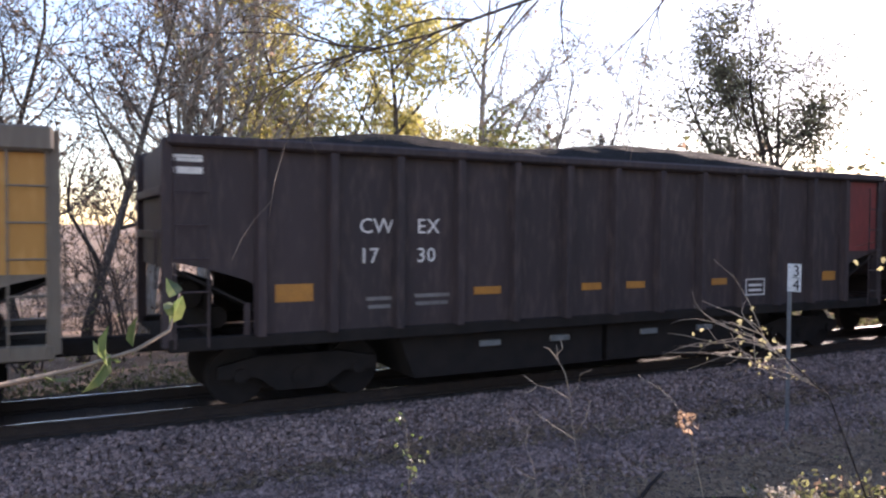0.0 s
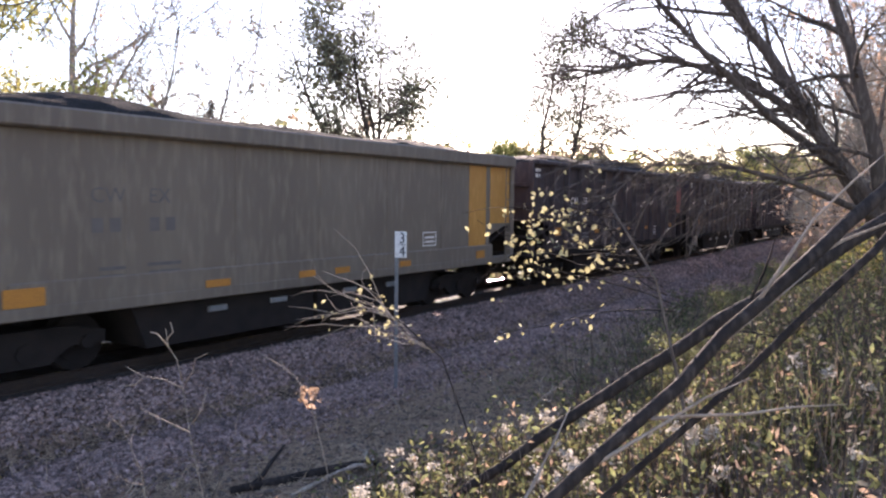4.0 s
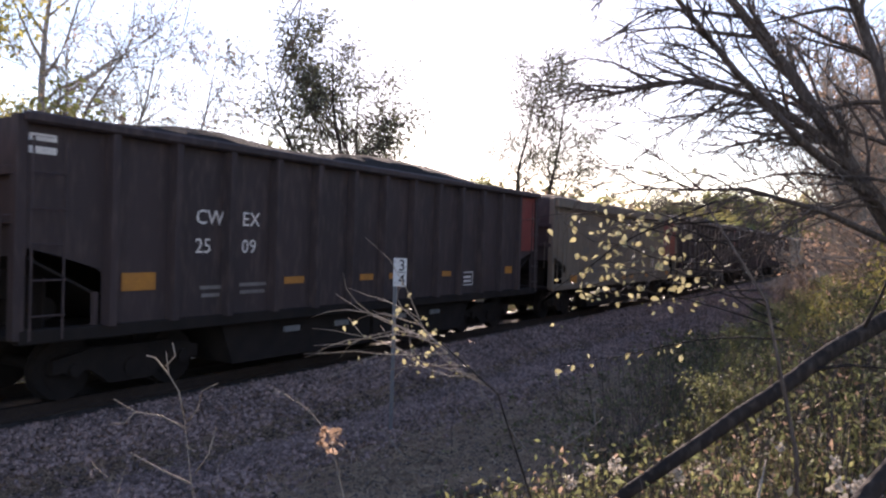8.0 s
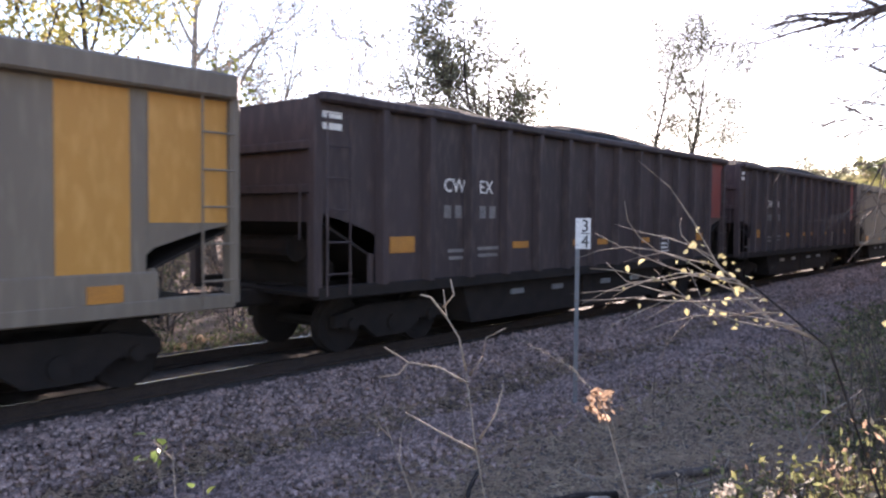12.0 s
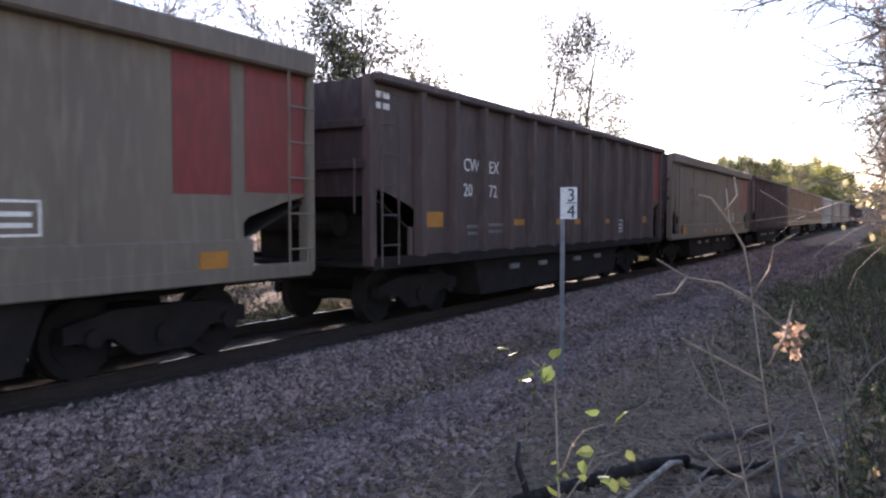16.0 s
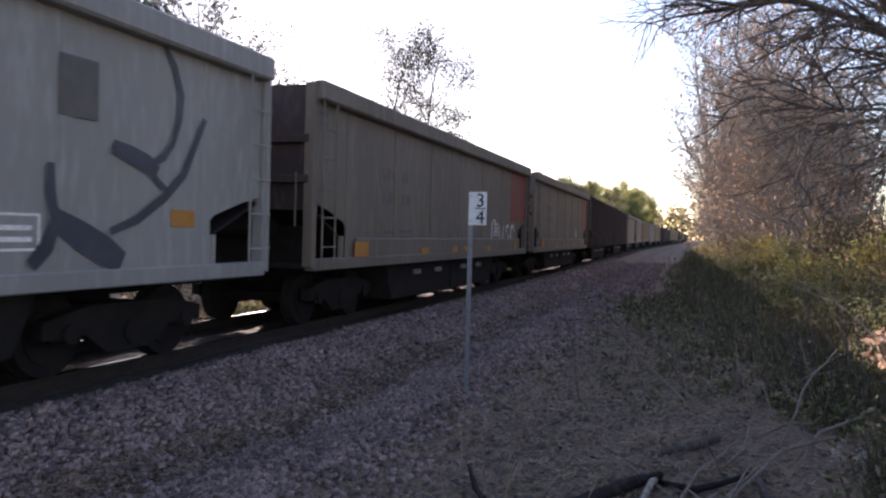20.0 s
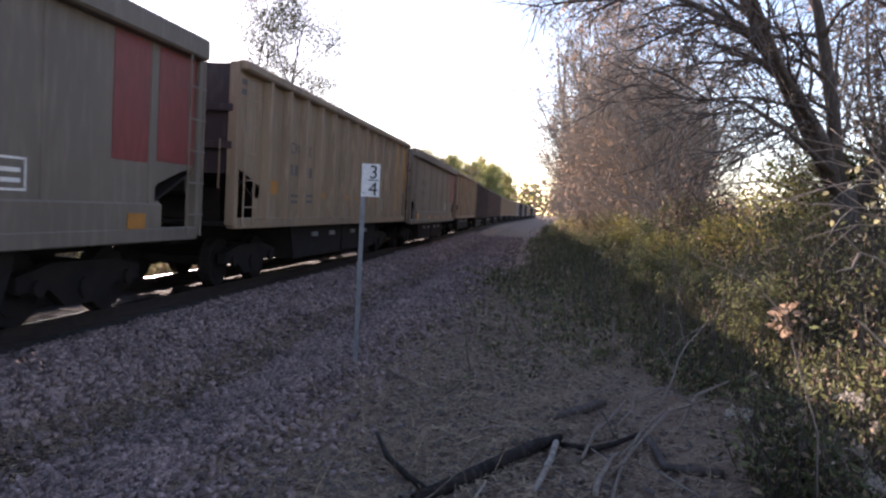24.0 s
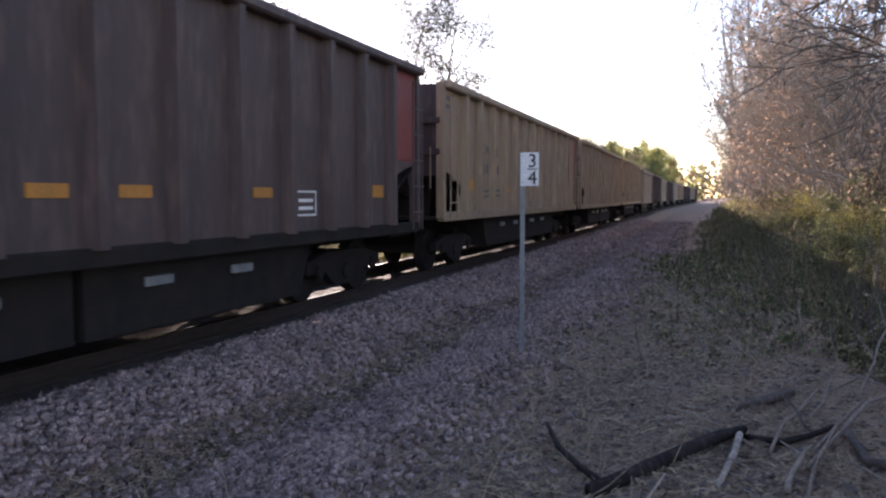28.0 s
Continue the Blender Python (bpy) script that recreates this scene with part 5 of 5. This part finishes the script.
def scatter_stalks():
    """Thin dry grass stalks standing in the gravel."""
    r = random.Random(71)
    s = Shape()
    for _ in range(420):
        x, y = r.uniform(3.0, 8.2), r.uniform(0.5, 15)
        h = r.uniform(0.12, 0.5)
        pts = curved(r, (x, y, ground_z(x, y) - 0.03), (r.gauss(0, 0.5), r.gauss(0, 0.5), 1), h, 0.18, 4, -0.06)
        s.tube(pts, [0.004, 0.0035, 0.003, 0.0025, 0.001], 3, False)
    tagged(part("grass_stalks", s, "straw"), "scattered dry grass stalks standing in the gravel", "grass", kind="stuff")


scatter_stalks()


def stick(x, y, turn, length, r, material, seed, lift=0.0, label="dry broken stick lying on the ground"):
    q = random.Random(seed)
    t = thing("stick", label, "stick", "sticks on the path")
    z = ground_z(x, y) + r + 0.012
    d = Vector((math.cos(radians(turn)), math.sin(radians(turn)), lift))
    pts = curved(q, (x, y, z), d, length, 0.13, 6)
    pts = [Vector((p.x, p.y, max(p.z, ground_z(p.x, p.y) + r * 0.8))) for p in pts]
    part("stem", Shape().tube(pts, [r * (1 - 0.6 * k / 6) for k in range(7)], 6), material, t, smooth=True)
    for _ in range(2):
        p, w = along(pts, q.uniform(0.3, 0.8))
        side = curved(q, p, sprout(q, w, 0.7), length * q.uniform(0.15, 0.4), 0.15, 3, 0.02)
        part("side_twig", Shape().tube(side, [r * 0.5, r * 0.4, r * 0.3, r * 0.15], 5), material, t, smooth=True)
    return t


stick(2.98, 6.72, 40, 0.42, 0.011, "dry_twig", 1, 0.1, "pale dry stick lying on the ballast")
branch = thing("fallen_branch", "thick dark forked branch lying on the mulch of the path", "branch")


def lie(points, r):
    return [Vector((x, y, ground_z(x, y) + r * 0.8 + up)) for x, y, up in points]


part("stem", Shape().tube(lie(((5.9, 4.96, 0), (6.13, 5.29, 0), (6.4, 5.62, 0.01), (6.62, 5.9, 0.03), (6.8, 6.14, 0.03)), 0.05), [0.05, 0.055, 0.052, 0.045, 0.03], 9), "dark_bark", branch, smooth=True)
part("side_branch", Shape().tube(lie(((5.96, 5.12, 0.02), (5.75, 5.5, 0.03), (5.52, 5.85, 0.08), (5.36, 6.2, 0.14)), 0.02), [0.026, 0.024, 0.022, 0.016], 7), "dark_bark", branch, smooth=True)
part("side_branch", Shape().tube(lie(((6.77, 6.06, 0.04), (6.76, 5.8, 0.1), (6.73, 5.5, 0.08), (6.63, 5.06, 0.0)), 0.02), [0.022, 0.024, 0.022, 0.02], 7), "pale_bark", branch, smooth=True)
part("side_branch", Shape().tube(lie(((6.8, 6.12, 0.0), (7.05, 5.95, 0.03), (7.2, 6.0, 0.06), (7.4, 6.3, 0.03)), 0.02), [0.028, 0.026, 0.022, 0.016], 7), "dark_bark", branch, smooth=True)
second_branch = thing("fallen_branch", "dark half-buried branch lying on the mulch of the path", "branch")
part("stem", Shape().tube(lie(((6.68, 6.85, -0.02), (6.85, 7.0, 0), (7.0, 7.15, 0.01), (7.2, 7.4, 0.0)), 0.04), [0.02, 0.034, 0.042, 0.04], 8), "bark", second_branch, smooth=True)
third_branch = thing("fallen_branch", "short dark crooked branch lying on the mulch", "branch")
part("stem", Shape().tube(lie(((7.44, 6.2, 0.05), (7.47, 5.85, 0.04), (7.5, 5.6, 0.0), (7.85, 5.45, 0.0)), 0.03), [0.02, 0.03, 0.034, 0.03], 8), "bark", third_branch, smooth=True)
for line in (((6.95, 5.77, 0.02), (7.06, 6.2, 0.1), (7.2, 6.62, 0.08), (7.4, 7.4, 0.05)), ((7.25, 6.5, 0.05), (7.38, 6.75, 0.12), (7.42, 6.85, 0.28), (7.3, 6.9, 0.33)), ((7.22, 5.88, 0.0), (7.45, 6.37, 0.05), (7.68, 6.96, 0.06)),
             ((7.11, 5.04, 0.0), (7.18, 5.4, 0.06), (7.3, 5.7, 0.16), (7.36, 5.8, 0.25)), ((7.5, 7.5, 0.0), (7.75, 7.6, 0.1), (7.95, 7.3, 0.05)), ((7.15, 5.5, 0.02), (7.6, 6.3, 0.2), (8.05, 7.0, 0.12)),
             ((7.44, 9.6, -0.02), (7.45, 9.6, 0.25), (7.42, 9.58, 0.5)), ((7.2, 9.4, -0.02), (7.19, 9.4, 0.12), (7.17, 9.42, 0.26)), ((7.7, 6.4, 0.0), (7.9, 6.8, 0.2), (8.2, 7.0, 0.28))):
    twig = thing("stick", "pale curved dead twig lying on the mulch", "stick", "sticks on the path")
    part("stem", Shape().tube(lie(line, 0.012), [0.013 - 0.002 * k for k in range(len(line))], 6), "dry_twig", twig, smooth=True)
stick(7.0, 5.0, 80, 0.5, 0.022, "dry_twig", 4, 0.4)
q = random.Random(44)
for k in range(34):
    stick(q.uniform(5.6, 8.6), q.uniform(3.2, 9.5), q.uniform(0, 360), q.uniform(0.4, 1.3), q.uniform(0.005, 0.014), q.choice(("dry_twig", "dry_twig", "bark")), 50 + k, q.choice((0, 0, 0.15, 0.6)))
for k in range(12):
    stick(q.uniform(3.2, 7.5), q.uniform(8, 20), q.uniform(0, 360), q.uniform(0.4, 1.0), q.uniform(0.006, 0.014), "dry_twig", 90 + k)


# ---------------------------------------------------------------- what moves
# the train's small changes of pace: seconds, metres ahead of or behind an even speed
DRIFT = [(0, -0.5), (2, -0.18), (5, 0.1), (8, 0.36), (10, 0.47), (12, 0.3), (16, 0.22), (20, -0.15), (24, -0.52), (26, -0.35), (28, -0.1)]


def pace(t):
    for (t0, d0), (t1, d1) in zip(DRIFT, DRIFT[1:]):
        if t <= t1:
            return d0 + (d1 - d0) * step(t0, t1, t)
    return DRIFT[-1][1]


def on_line(y):
    """A car's pose with its two trucks on the rails."""
    a, b = bend(y - 5.5), bend(y + 5.5)
    return pose((a + b) / 2, y, 0, 0, 0, math.degrees(math.atan2(a - b, 11.0)))


def motions():
    for i, car in enumerate(cars):
        y = FIRST_Y + i * PITCH
        walk(car, [(k / 2, on_line(y - SPEED * k / 2 + pace(k / 2))) for k in range(57)])


motions()
